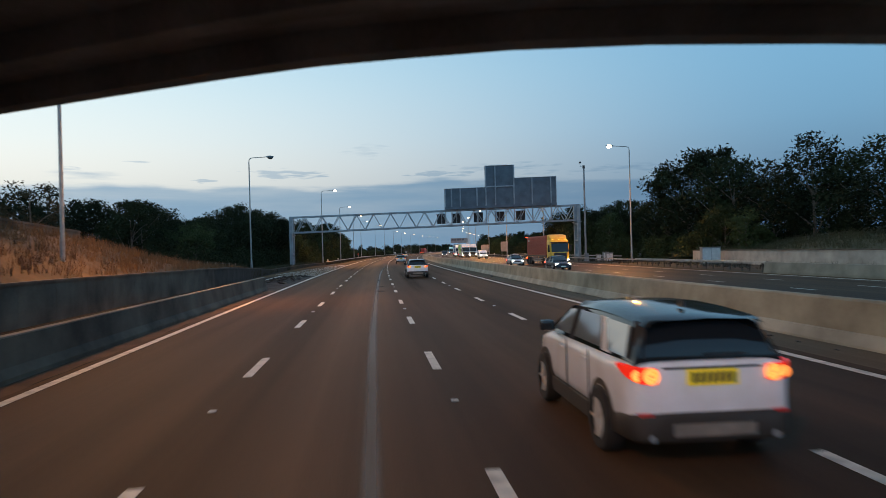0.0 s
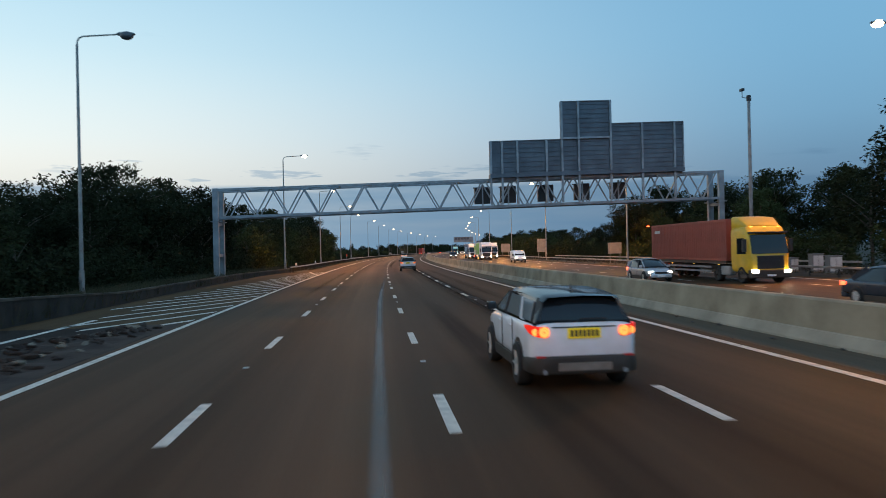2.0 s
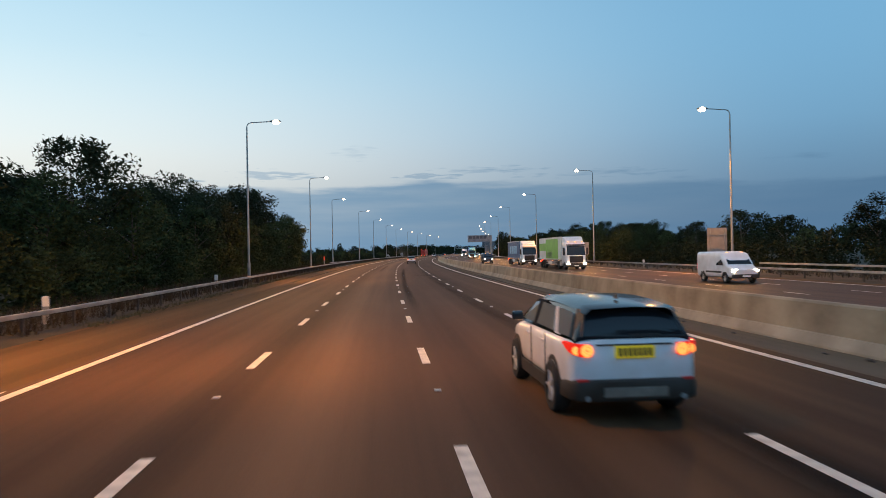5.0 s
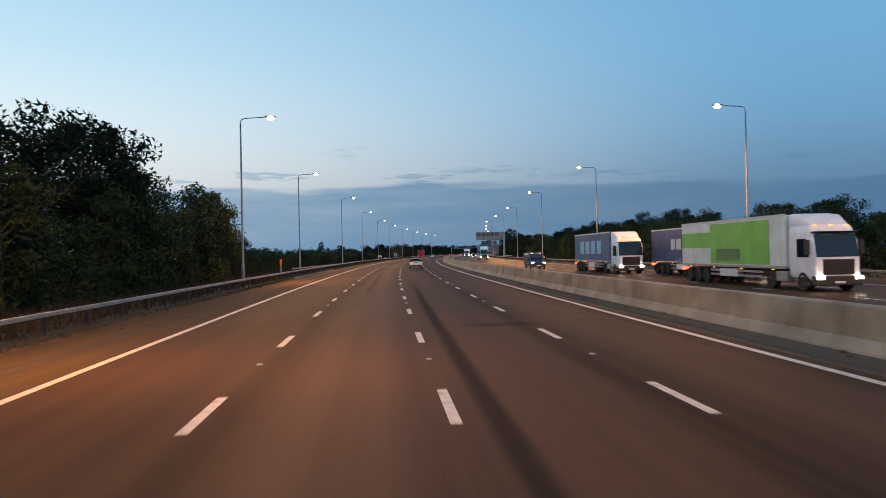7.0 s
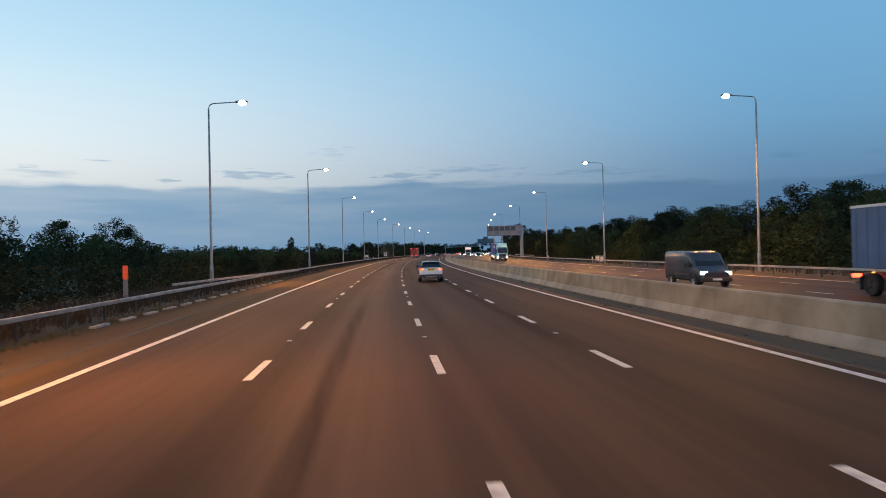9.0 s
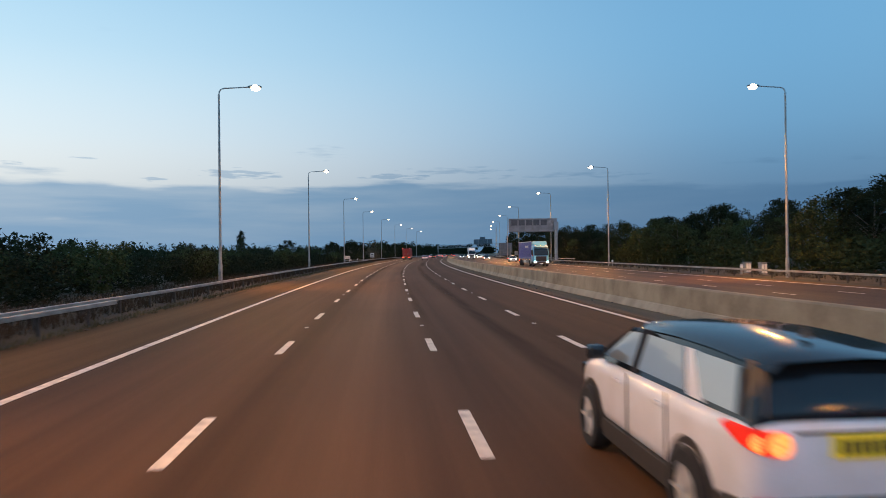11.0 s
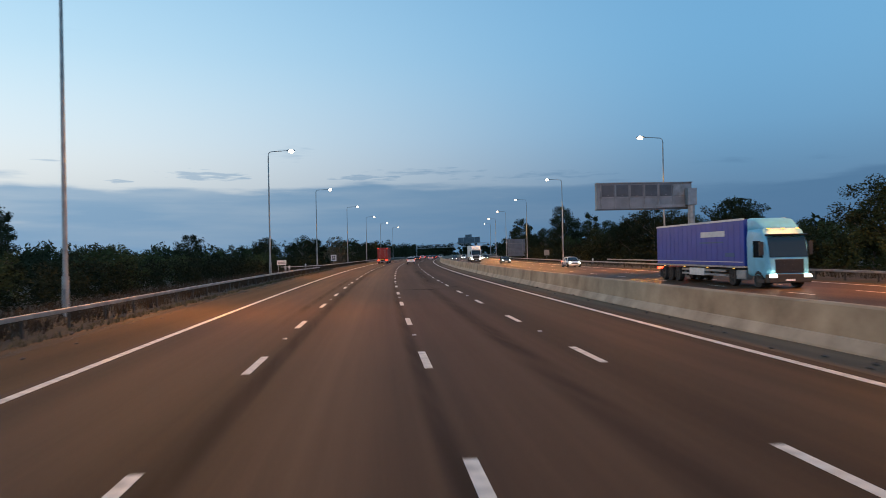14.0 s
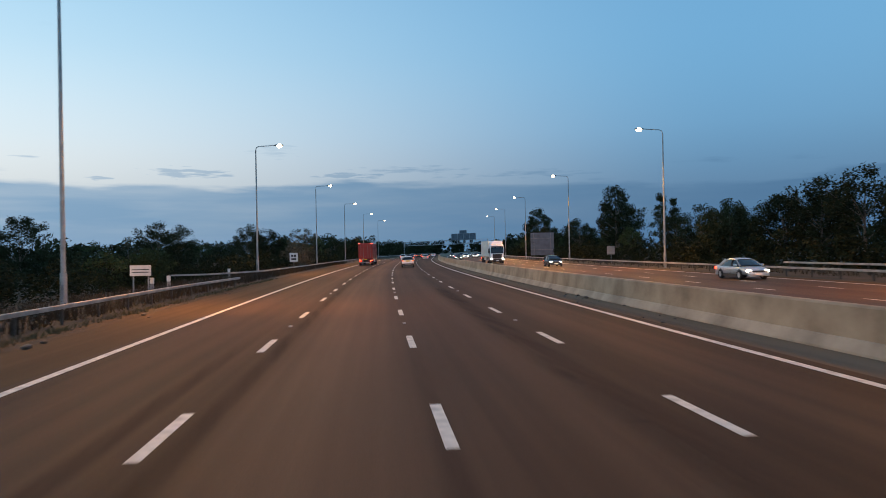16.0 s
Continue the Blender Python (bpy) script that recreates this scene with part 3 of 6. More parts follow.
line("edge_line", -2 * LANE, EDGE, -60, FAR, road)
line("edge_line", 2 * LANE, EDGE, -60, FAR, road)
line("edge_line", -11.45, 0.22, -60, 78, slip, "paint_old")
OPP = 12.2
line("edge_line", OPP, EDGE, -60, FAR, road_far)
line("edge_line", OPP + 4 * LANE, EDGE, -60, FAR, road_far)
mark_mesh = None
stud_mesh = None
for n in range(-3, 72):
    for lane in (-1, 0, 1):
        s = 5.04 + 9 * n
        ob = boxed("lane_mark", (-0.085, 0.085, 0, 2.48, 0.001, 0.006), "paint", road) if mark_mesh is None else new("lane_mark", mark_mesh)
        mark_mesh = ob.data
        ob.parent = road
        ob.matrix_basis = stand(s, lane * LANE)
        if n % 2 == 0 and n < 56:
            if stud_mesh is None:
                bm = bmesh.new()
                box(bm, -0.06, 0.06, -0.055, 0.055, 0.0, 0.022, 0.012)
                ob = part("road_stud", bm, "stud", road)
                stud_mesh = ob.data
            else:
                ob = new("road_stud", stud_mesh)
            ob.parent = road
            ob.matrix_basis = stand(s + 6.0, lane * LANE)
# marks past those, and those of the far carriageway, in one sheet each
def far_marks(name, lines, n0, n1, length, gap, parent):
    vs, fs = [], []
    for d in lines:
        for n in range(n0, n1):
            s = 5.04 + (length + gap) * n
            i = len(vs)
            vs += [at(s, d - 0.08, 0.006), at(s, d + 0.08, 0.006), at(s + length, d + 0.08, 0.006), at(s + length, d - 0.08, 0.006)]
            fs.append((i, i + 1, i + 2, i + 3))
    return tagged(raw(name, vs, fs, "paint", parent), kind="stuff")


far_marks("lane_marks", (-LANE, 0, LANE), 72, 140, 2.2, 6.8, road)
far_marks("lane_marks", (OPP + LANE, OPP + 2 * LANE, OPP + 3 * LANE), -6, 140, 2.2, 6.8, road_far)

# diagonal hatching where the slip road ends
for i in range(18):
    s = 76.4 + 3.6 * i
    reach = -13.0 + 3.2 * max(0.0, (s - 92) / 46.0) if s > 92 else -7.6 - 4.0 * min(1.0, (s - 72) / 11.0)
    bm = bmesh.new()
    n = 6
    prev = None
    for j in range(n + 1):
        d = -7.55 + (reach + 7.55) * j / n
        ss = s + 2.1 * (d + 7.55)
        row = [bm.verts.new(at(ss, d, 0.006)), bm.verts.new(at(ss + 0.66, d, 0.006))]
        if prev:
            bm.faces.new((prev[0], row[0], row[1], prev[1]))
        prev = row
    bmesh.ops.recalc_face_normals(bm, faces=bm.faces)
    part("hatch_stripe", bm, "paint_old", slip_end)
bm = bmesh.new()
a = [bm.verts.new(at(s, d, 0.006)) for s, d in ((128.5, -7.6), (129.3, -7.6), (139.0, -9.3), (138.2, -9.5))]
bm.faces.new(a)
bmesh.ops.recalc_face_normals(bm, faces=bm.faces)
part("hatch_stripe", bm, "paint", slip_end)
block = None
for i in range(16):
    ob = boxed("kerb_block", (-0.12, 0.12, 0, 1.25, 0.0, 0.09), "concrete_pale", shoulder, 0.02) if block is None else new("kerb_block", block)
    block = ob.data
    ob.parent = shoulder
    ob.matrix_basis = stand(250 + 2.6 * i, -10.75)

# ---- walls along the road ----
median = sweep("median_wall", [(9.245, 0.29), (9.25, 0.31), (9.32, 0.97), (9.36, 1.02), (9.58, 1.02), (9.62, 0.97), (9.69, 0.31), (9.695, 0.29)], -80, FAR, "median_concrete", 5)
sweep("plinth", [(9.06, -0.05), (9.07, 0.05), (9.20, 0.28), (9.24, 0.30), (9.70, 0.30), (9.74, 0.28), (9.87, 0.05), (9.88, -0.05)], -80, FAR, "plinth", 5, parent=median, label="paler splayed concrete footing")
tagged(median, "stained grey slip-formed concrete median wall", "barrier", kind="structure")
debris = bmesh.new()
rng = random.Random(4)
for i in range(420):
    s, d = rng.uniform(5, 470), rng.choice((rng.uniform(7.7, 8.9), rng.uniform(8.5, 9.05), rng.uniform(-10.8, -9.4)))
    if d < 0 and s < 145:
        continue
    r = rng.uniform(0.02, 0.07) * (2 if rng.random() < 0.06 else 1)
    bmesh.ops.create_icosphere(debris, subdivisions=1, radius=r, matrix=Matrix.Translation(at(s, d, r * 0.3)) @ Matrix.Diagonal((1, rng.uniform(1, 2.5), 0.6, 1)))
tagged(part("grit", debris, "clad"), "loose grit and dirt lying along the road edges", "grit", kind="stuff")

slip_wall = sweep("slip_barrier", [(-8.62, -0.05), (-8.62, 0.12), (-8.50, 0.30), (-8.44, 0.86), (-8.24, 0.86), (-8.18, 0.30), (-8.06, 0.12), (-8.06, -0.05)], -80, BARRIER_END, "concrete_dark", 4)
tagged(slip_wall, "low dark stained concrete barrier between motorway and slip road", "barrier", kind="structure")
# Paler strip along the top, painted in for the light caught there.
sweep("cap", [(-8.45, 0.862), (-8.45, 0.892), (-8.23, 0.892), (-8.23, 0.862)], -80, BARRIER_END, "concrete", 4, parent=slip_wall, label="paler strip standing in for the lit top edge")


# bare earth left where the barrier has been taken down, and dirt washed along its foot
def earth_height(s, u):
    """Height of the bare earth; u runs from 0 at the slip road to 1 at the motorway."""
    ends = min(1.0, (s - BARRIER_END + 0.4) / 1.5, (75.5 - s) / 5.0)
    lump = 0.045 * math.sin(s * 1.7 + 5 * u) + 0.035 * math.sin(s * 3.9 - 7 * u) + 0.03 * math.sin(s * 0.8 + 11 * u)
    return max(0.0, ends) * (0.13 * math.sin(math.pi * min(1.0, u * 1.15)) ** 0.7 if u < 0.87 else 0.0) + max(0.0, ends) * lump * math.sin(math.pi * u)


vs, fs = [], []
ROWS, COLS = 70, 14
for i in range(ROWS + 1):
    s = BARRIER_END - 0.4 + (75.5 - BARRIER_END + 0.4) * i / ROWS
    near = -7.62 + 0.07 * math.sin(s * 1.3) + 0.04 * math.sin(s * 4.1)
    far = -11.25 + max(0.0, s - 66) * 0.22 + 0.06 * math.sin(s * 2.2)
    for k in range(COLS + 1):
        u = k / COLS
        vs.append(at(s, far + (near - far) * u, 0.004 + max(0.0, earth_height(s, u))))
for i in range(ROWS):
    for k in range(COLS):
        a = i * (COLS + 1) + k
        fs.append((a, a + 1, a + COLS + 2, a + COLS + 1))
tagged(raw("bare_earth", vs, fs, "earth"), "low bare brown earth strip past the barrier's end", "earth", kind="structure")
vs, fs = [], []
for i in range(261):
    s = -80 + (BARRIER_END + 80) * i / 260
    vs += [at(s, -8.08, 0.03), at(s, -7.86 + 0.05 * math.sin(s * 0.9), 0.022), at(s, -7.60 + 0.05 * math.sin(s * 0.7) + 0.03 * math.sin(s * 2.9), 0.0035)]
    if i:
        a = 3 * i - 3
        fs += [(a, a + 1, a + 4, a + 3), (a + 1, a + 2, a + 5, a + 4)]
tagged(raw("washed_dirt", vs, fs, "earth_dry"), "brown dirt washed along the barrier's foot", "dirt", kind="structure")
rng = random.Random(9)
for count, material, small, large, label in ((170, "earth", 0.04, 0.15, "dark earth clods and broken stones on the bare earth"), (26, "concrete", 0.05, 0.14, "pale broken concrete pieces on the bare earth")):
    bm = bmesh.new()
    for i in range(count):
        s = 56 + rng.random() ** 0.75 * 18
        u = rng.uniform(0.15, 0.86)
        near, far = -7.7, -11.2 + max(0.0, s - 66) * 0.22
        r = rng.uniform(small, large)
        bmesh.ops.create_icosphere(bm, subdivisions=1, radius=r, matrix=Matrix.Translation(at(s, far + (near - far) * u, earth_height(s, u) + r * 0.2)) @ Euler((rng.random() * 0.5, rng.random() * 0.5, rng.random() * 3)).to_matrix().to_4x4() @ Matrix.Diagonal((1, rng.uniform(1.2, 2.4), 0.6, 1)))
    for v in bm.verts:
        v.co += Vector((rng.uniform(-0.02, 0.02), rng.uniform(-0.02, 0.02), rng.uniform(-0.015, 0.015)))
    tagged(part("rubble", bm, material), label, "rubble", kind="stuff")


def wall_line(s):
    return float(np.interp(s, [-80, 60, 100, 122, 141], [0.2, 0.2, -0.9, -0.8, 1.5]))


def wall_top(s):
    return float(np.interp(s, [-80, 30, 62, 78, 90, 141], [1.5, 1.5, 1.25, 0.85, 0.40, 0.42]))


def panel_wall(name, s0, s1, step, off, top, material, label, thick=0.3):
    """A concrete wall in panels with open joints and a coping."""
    root = thing(name, Matrix.Identity(4), label, "wall", kind="structure")
    s = s0
    while s < s1 - 0.1:
        e = min(s + step, s1)
        vs = []
        for q in (s + 0.012, e - 0.012):
            o, t = off(q), top(q)
            vs += [at(q, o, -0.1), at(q, o, t), at(q, o - thick, t), at(q, o - thick, -0.1)]
        fs = [(0, 1, 5, 4), (1, 2, 6, 5), (2, 3, 7, 6), (3, 0, 4, 7), (0, 3, 2, 1), (4, 5, 6, 7)]
        raw("wall_panel", vs, fs, material, root)
        vs = []
        for q in (s, e):
            o, t = off(q), top(q)
            vs += [at(q, o + 0.05, t + 0.002), at(q, o + 0.05, t + 0.10), at(q, o - thick - 0.05, t + 0.10), at(q, o - thick - 0.05, t + 0.002)]
        raw("coping", vs, fs, "concrete_dark", root)
        s = e
    return root


panel_wall("retaining_wall", -40, 56, 3.0, lambda s: -13.6 + wall_line(s), wall_top, "concrete_dark", "dark stained concrete retaining wall beside the slip road")
# From here the wall takes the darker concrete in place of real shade.
panel_wall("low_wall", 56, 141, 3.0, lambda s: -13.6 + wall_line(s), wall_top, "wall_shaded", "low concrete wall, darkened for shade, behind the hatched road end")
panel_wall("retaining_wall", -40, 78, 4.0, lambda s: 34.4, lambda s: 1.55, "concrete_pale", "pale concrete retaining wall behind the oncoming lanes")
right_barrier = sweep("verge_barrier", [(28.0, -0.05), (28.0, 0.15), (28.14, 0.8), (28.36, 0.8), (28.5, 0.15), (28.5, -0.05)], -80, 52, "concrete", 5)
tagged(right_barrier, "grey concrete barrier at the edge of the oncoming lanes", "barrier", kind="structure")


# ---- banks of dry grass by the bridge ----
def bank(name, s0, s1, d_of, z_of, material, label, n=12, step=3.0):
    vs, fs = [], []
    m = int((s1 - s0) / step)
    rg = random.Random(5)
    for i in range(m + 1):
        s = s0 + (s1 - s0) * i / m
        for j in range(n + 1):
            u = j / n
            vs.append(at(s, d_of(s, u), z_of(s, u) + (rg.uniform(-0.08, 0.08) if 0 < j < n else 0)))
    for i in range(m):
        for j in range(n):
            a = i * (n + 1) + j
            fs.append((a, a + 1, a + n + 2, a + n + 1))
    return tagged(raw(name, vs, fs, material), label, "bank", kind="structure")


def rise(s):
    return float(np.interp(s, [-40, 20, 36, 47, 56, 66, 80], [5.0, 4.1, 3.5, 2.9, 1.5, 0.3, -0.3]))


bank("grass_bank", -40, 80, lambda s, u: -14.15 + wall_line(s) - 15 * u, lambda s, u: wall_top(s) - 0.05 + rise(s) * (1 - (1 - min(1, u * 1.6)) ** 1.6) - 0.9 * max(0, u - 0.7) / 0.3, "dry_bank", "dry orange-brown grass bank above the retaining wall")
bank("grass_bank", -40, 96, lambda s, u: 34.9 + 9 * u, lambda s, u: (1.45 + 2.1 * u) * float(np.interp(s, [-40, 60, 78, 96], [1.1, 1, 0.7, 0.15])), "green_grass", "dull grass bank behind the pale wall")


# the bridge's wing wall along the top of the bank
wing = []
for s, z in ((14, 4.75), (26, 4.72), (38, 4.52), (47.5, 4.14)):
    for d, h in ((-19.75, -1.6), (-19.75, 0.0), (-19.70, 0.005), (-19.70, 0.13), (-20.15, 0.13), (-20.15, -1.6)):
        wing.append(at(s, d, z - 0.13 + h))
wing_faces = [tuple(range(6)), tuple(18 + j for j in reversed(range(6)))]
for i in range(3):
    wing_faces += [(6 * i + j, 6 * i + 6 + j, 6 * i + 6 + (j + 1) % 6, 6 * i + (j + 1) % 6) for j in range(6)]
tagged(raw("wing_wall", wing, wing_faces, "concrete_dark"), "weathered concrete wing wall with a coping above the grass bank", "wall", kind="structure")


def tufts(name, spots, material, label, h=0.45, blades=7, seed=1):
    """Grass as many thin bent blades."""
    rg = np.random.RandomState(seed)
    vs, fs = [], []
    for p in spots:
        for b in range(blades):
            x, y = rg.normal(0, 0.16, 2)
            a, hh, w = rg.uniform(0, 6.28), h * rg.uniform(0.5, 1.3), rg.uniform(0.012, 0.03)
            lx, ly = rg.normal(0, 0.25, 2) * hh
            i = len(vs)
            ca, sa = math.cos(a) * w, math.sin(a) * w
            vs += [(p[0] + x - ca, p[1] + y - sa, p[2] - 0.03), (p[0] + x + ca, p[1] + y + sa, p[2] - 0.03), (p[0] + x + lx, p[1] + y + ly, p[2] + hh)]
            fs.append((i, i + 1, i + 2))
    return tagged(raw(name, vs, fs, material), label, "grass", kind="stuff")


rg = np.random.RandomState(3)
spots = []
for i in range(2600):
    s, u = rg.uniform(2, 76), rg.uniform(0, 0.65)
    spots.append(at(s, -14.2 + wall_line(s) - 15 * u, wall_top(s) - 0.05 + rise(s) * (1 - (1 - min(1, u * 1.6)) ** 1.6)))
tufts("dry_grass", spots, "dry_grass", "long dry orange grass on the bank", 0.55, 8, 2)
spots = []
for i in range(2600):
    s = rg.uniform(74, 141)
    spots.append(at(s, -13.75 + wall_line(s) - abs(rg.normal(0, 1.3)), 0.05))
tufts("wall_grass", spots, "green_grass", "rank dark grass behind the low wall", 0.7, 7, 12)
spots = [at(rg.uniform(141, 560), -11.75 - 5.2 * rg.uniform(0, 1) ** 1.5, 0.06) for i in range(8200)]
tufts("verge_grass", spots, "verge_straw", "thin dry grass behind the guardrail", 0.5, 6, 3)
spots = []
for i in range(1800):
    s, u = rg.uniform(8, 90), rg.uniform(0.02, 0.8)
    spots.append(at(s, 34.9 + 9 * u, (1.45 + 2.1 * u) * float(np.interp(s, [-40, 60, 78, 96], [1.1, 1, 0.7, 0.15]))))
tufts("bank_grass", spots, "green_grass", "long dull grass on the bank behind the pale wall", 0.6, 8, 8)
spots = [at(rg.uniform(40, 560), rg.uniform(29.3, 36), 0.18) for i in range(4200)]
tufts("verge_grass", spots, "verge", "dry verge grass beyond the oncoming lanes", 0.5, 6, 4)
spots = [at(rg.uniform(150, 470), -10.95 + rg.normal(0, 0.12), 0.0) for i in range(2200)]
tufts("edge_grass", spots, "green_grass", "tufts of grass along the shoulder's edge", 0.16, 6, 6)

# ---- the overbridge that the road comes out of ----
bridge = thing("overbridge", Matrix.Identity(4), "concrete road bridge spanning the motorway, seen from beneath", "bridge", kind="structure")
edge_pts = [(-24.0, 25.83), (-8.9, 16.83), (-6.97, 15.68), (-5.15, 14.62), (-3.67, 13.77), (-2.05, 12.93), (-0.76, 12.47), (0.98, 11.94), (3.11, 11.62), (5.82, 11.54), (6.95, 11.56), (14.0, 12.5), (24.0, 13.4), (36.0, 14.9)]
bm = bmesh.new()
lo, hi, bl, bh = [], [], [], []
for d, s in edge_pts:
    lo.append(bm.verts.new((d, s, 5.85)))
    hi.append(bm.verts.new((d, s, 7.6)))
    bl.append(bm.verts.new((d, s - 9, 5.85)))
    bh.append(bm.verts.new((d, s - 9, 7.6)))
for i in range(len(edge_pts) - 1):
    for a, b in ((lo, hi), (bh, bl), (hi, bh), (bl, lo)):
        bm.faces.new((a[i], a[i + 1], b[i + 1], b[i]))
bm.faces.new((lo[0], hi[0], bh[0], bl[0]))
bm.faces.new((lo[-1], bl[-1], bh[-1], hi[-1]))
bmesh.ops.recalc_face_normals(bm, faces=bm.faces)
part("deck", bm, "soffit", bridge)
for k in range(4):
    bm = bmesh.new()
    rows = [[bm.verts.new((d, s - 1.2 - 2.4 * k + o, z)) for o, z in ((-0.25, 5.84), (-0.25, 5.40), (0.25, 5.40), (0.25, 5.84))] for d, s in edge_pts]
    for a, b in zip(rows, rows[1:]):
        for j in range(4):
            bm.faces.new((a[j], a[(j + 1) % 4], b[(j + 1) % 4], b[j]))
    bm.faces.new(rows[0])
    bm.faces.new(rows[-1][::-1])
    bmesh.ops.recalc_face_normals(bm, faces=bm.faces)
    part("girder", bm, "soffit", bridge)
for d in (-22.5, 34.5):
    s = float(np.interp(d, [p[0] for p in edge_pts], [p[1] for p in edge_pts]))
    boxed("abutment", (d - 1.2, d + 1.2, s - 9, s, -0.2, 5.84), "soffit", bridge, 0.05)
boxed("pier", (8.95, 9.99, 4.6, 5.8, -0.2, 5.38), "soffit", bridge, 0.1)


# ---- street lamps ----
def street_lamp(lit, toward, up=0.0):
    root = thing("street_lamp", Matrix.Identity(4), "tall galvanised lamp column with one %s arm lantern" % ("lit" if lit else "unlit"), "street lamp", "lamps along the motorway")
    bm = bmesh.new()
    rod(bm, (0, 0, -0.1), (0, 0, 1.6), 0.14, 0.14, 10)
    rod(bm, (0, 0, 1.58), (0, 0, 13.75 + up), 0.105, 0.065, 10)
    smooth(part("column", bm, "galv", root))
    bm = bmesh.new()
    pts = [(0, 13.7), (0.03, 13.95), (0.14, 14.12), (0.36, 14.2), (2.1, 14.3)]
    for (x0, z0), (x1, z1) in zip(pts[:-1], pts[1:]):
        rod(bm, (toward * x0, 0, z0 + up), (toward * x1, 0, z1 + up), 0.045, 0.042, 8)
    smooth(part("arm", bm, "galv", root))
    bm = bmesh.new()
    bmesh.ops.create_uvsphere(bm, u_segments=14, v_segments=8, radius=1, matrix=Matrix.Translation((toward * 2.55, 0, 14.32 + up)) @ Matrix.Diagonal((0.52, 0.2, 0.13, 1)))
    lantern = smooth(part("lantern", bm, "galv_dull", root))
    bm = bmesh.new()
    bmesh.ops.create_uvsphere(bm, u_segments=14, v_segments=8, radius=1, matrix=Matrix.Translation((toward * 2.6, 0, 14.24 + up)) @ Matrix.Diagonal((0.36, 0.27, 0.23, 1)))
    smooth(part("bowl", bm, "lantern_lit" if lit else "lantern_off", lantern, "glowing warm glass bowl" if lit else "dark glass bowl"))
    boxed("door", (-0.06, 0.06, -0.155, -0.13, 0.5, 1.1), "galv_dull", root)
    return root


LEFT = [(-62, -15.0), (-13.5, -15.0), (34.5, -15.4), (90.2, -16.7), (139.7, -12.5), (190.6, -13.2), (238.4, -13.5), (282.7, -14.9), (328.4, -13.2), (381.1, -13.8), (433.5, -14.2), (482.5, -14.9), (531, -14.2)]
RIGHT = [(89.2, 31.0), (139.5, 30.6), (188.5, 30.6), (237.8, 31.2), (284.2, 30.1), (330, 29.7), (383, 30.7), (430.3, 30.6), (477, 29.2), (525, 30.0)]
for s in range(579, 715, 48):
    LEFT.append((s, -14.0))
    RIGHT.append((s - 4, 30.0))
RIGHT_RISE = 0.6          # far columns raised to fit their lantern heights in the camera's view
masters = {}
for posts, toward in ((LEFT, 1), (RIGHT, -1)):
    for s, d in posts:
        lit = not (toward == 1 and 60 < s < 100)
        key = (lit, toward)
        p = stand(s, d, 0.1)
        if key not in masters:
            masters[key] = street_lamp(lit, toward, RIGHT_RISE if toward == -1 else 0.0)
            masters[key].matrix_world = p
        else:
            copy_thing(masters[key], p)
        if lit and s < 640:
            watts = LAMP_WATTS * (3.3 if -20 < s < 60 else 6.0 if 130 < s < 150 else 6.6 if toward == -1 else 4.3)
            up = RIGHT_RISE if toward == -1 else 0.0
            for throw in (-36, 36):          # the lantern's optic throws its light both ways along the road
                ld = bpy.data.lights.new("lantern_light", "SPOT")
                ld.energy, ld.color, ld.spot_size, ld.spot_blend, ld.shadow_soft_size = (0.3 if throw < 0 and 130 < s < 150 else 0.1 if throw > 0 and 80 < s < 100 else 0.62) * watts, SODIUM, radians(116), 0.8, 0.25
                lo = new("lantern_light", ld)
                lo.matrix_world = p @ Matrix.Translation((toward * 2.6, 0, 13.98 + up)) @ Matrix.Rotation(-toward * radians(17 if toward == 1 else 7), 4, "Y") @ Matrix.Rotation(radians(throw), 4, "X")



# ---- guardrails ----
BEAM = [(0.06, 0.59), (0.075, 0.605), (0.075, 0.72), (0.06, 0.735), (-0.06, 0.735), (-0.075, 0.72), (-0.075, 0.605), (-0.06, 0.59)]
post_mesh = {}


def guardrail(s0, s1, d_of, face, label, gap=3.2, lift=0.0, ends=True):
    root = thing("guardrail", Matrix.Identity(4), label, "guardrail", "guardrails")
    sweep("rail", [(face * x, z + lift) for x, z in BEAM], s0, s1, "rail_steel", 3.0, shift=d_of, parent=root)
    s = s0 + 0.4
    n = 0
    while s < s1 and n < 140:
        if face not in post_mesh:
            ob = boxed("post", (-0.04, 0.04, -0.05, 0.05, -0.2, 0.589), "post_dark", root, 0.008)
            post_mesh[face] = ob.data
        else:
            ob = new("post", post_mesh[face])
            ob.parent = root
        ob.matrix_basis = stand(s, d_of(s), lift)
        s += gap
        n += 1
    return root


guardrail(140.5, 303, lambda s: float(np.interp(s, [140, 150, 292, 303], [-12.0, -11.45, -11.45, -11.0])), 1, "galvanised box-beam guardrail along the hard shoulder")
guardrail(270, 454, lambda s: float(np.interp(s, [270, 286, 312, 424, 440, 454], [-14.0, -12.6, -11.5, -11.6, -11.6, -10.95])), 1, "galvanised box-beam guardrail along the dry verge")
guardrail(463, 820, lambda s: float(np.interp(s, [463, 466, 474, 505], [-23.0, -16.0, -12.9, -12.0])), 1, "galvanised box-beam guardrail curving back from the verge")
guardrail(55, 500, lambda s: 28.75, -1, "galvanised box-beam guardrail beside the oncoming lanes")
guardrail(500, 880, lambda s: 28.75, -1, "galvanised box-beam guardrail beside the far oncoming lanes")
guardrail(52, 80, lambda s: 28.2, -1, "short galvanised guardrail lapped over the concrete barrier", lift=0.12)
guardrail(96, 186, lambda s: 31.9, -1, "second galvanised guardrail up on the far verge", lift=0.25)
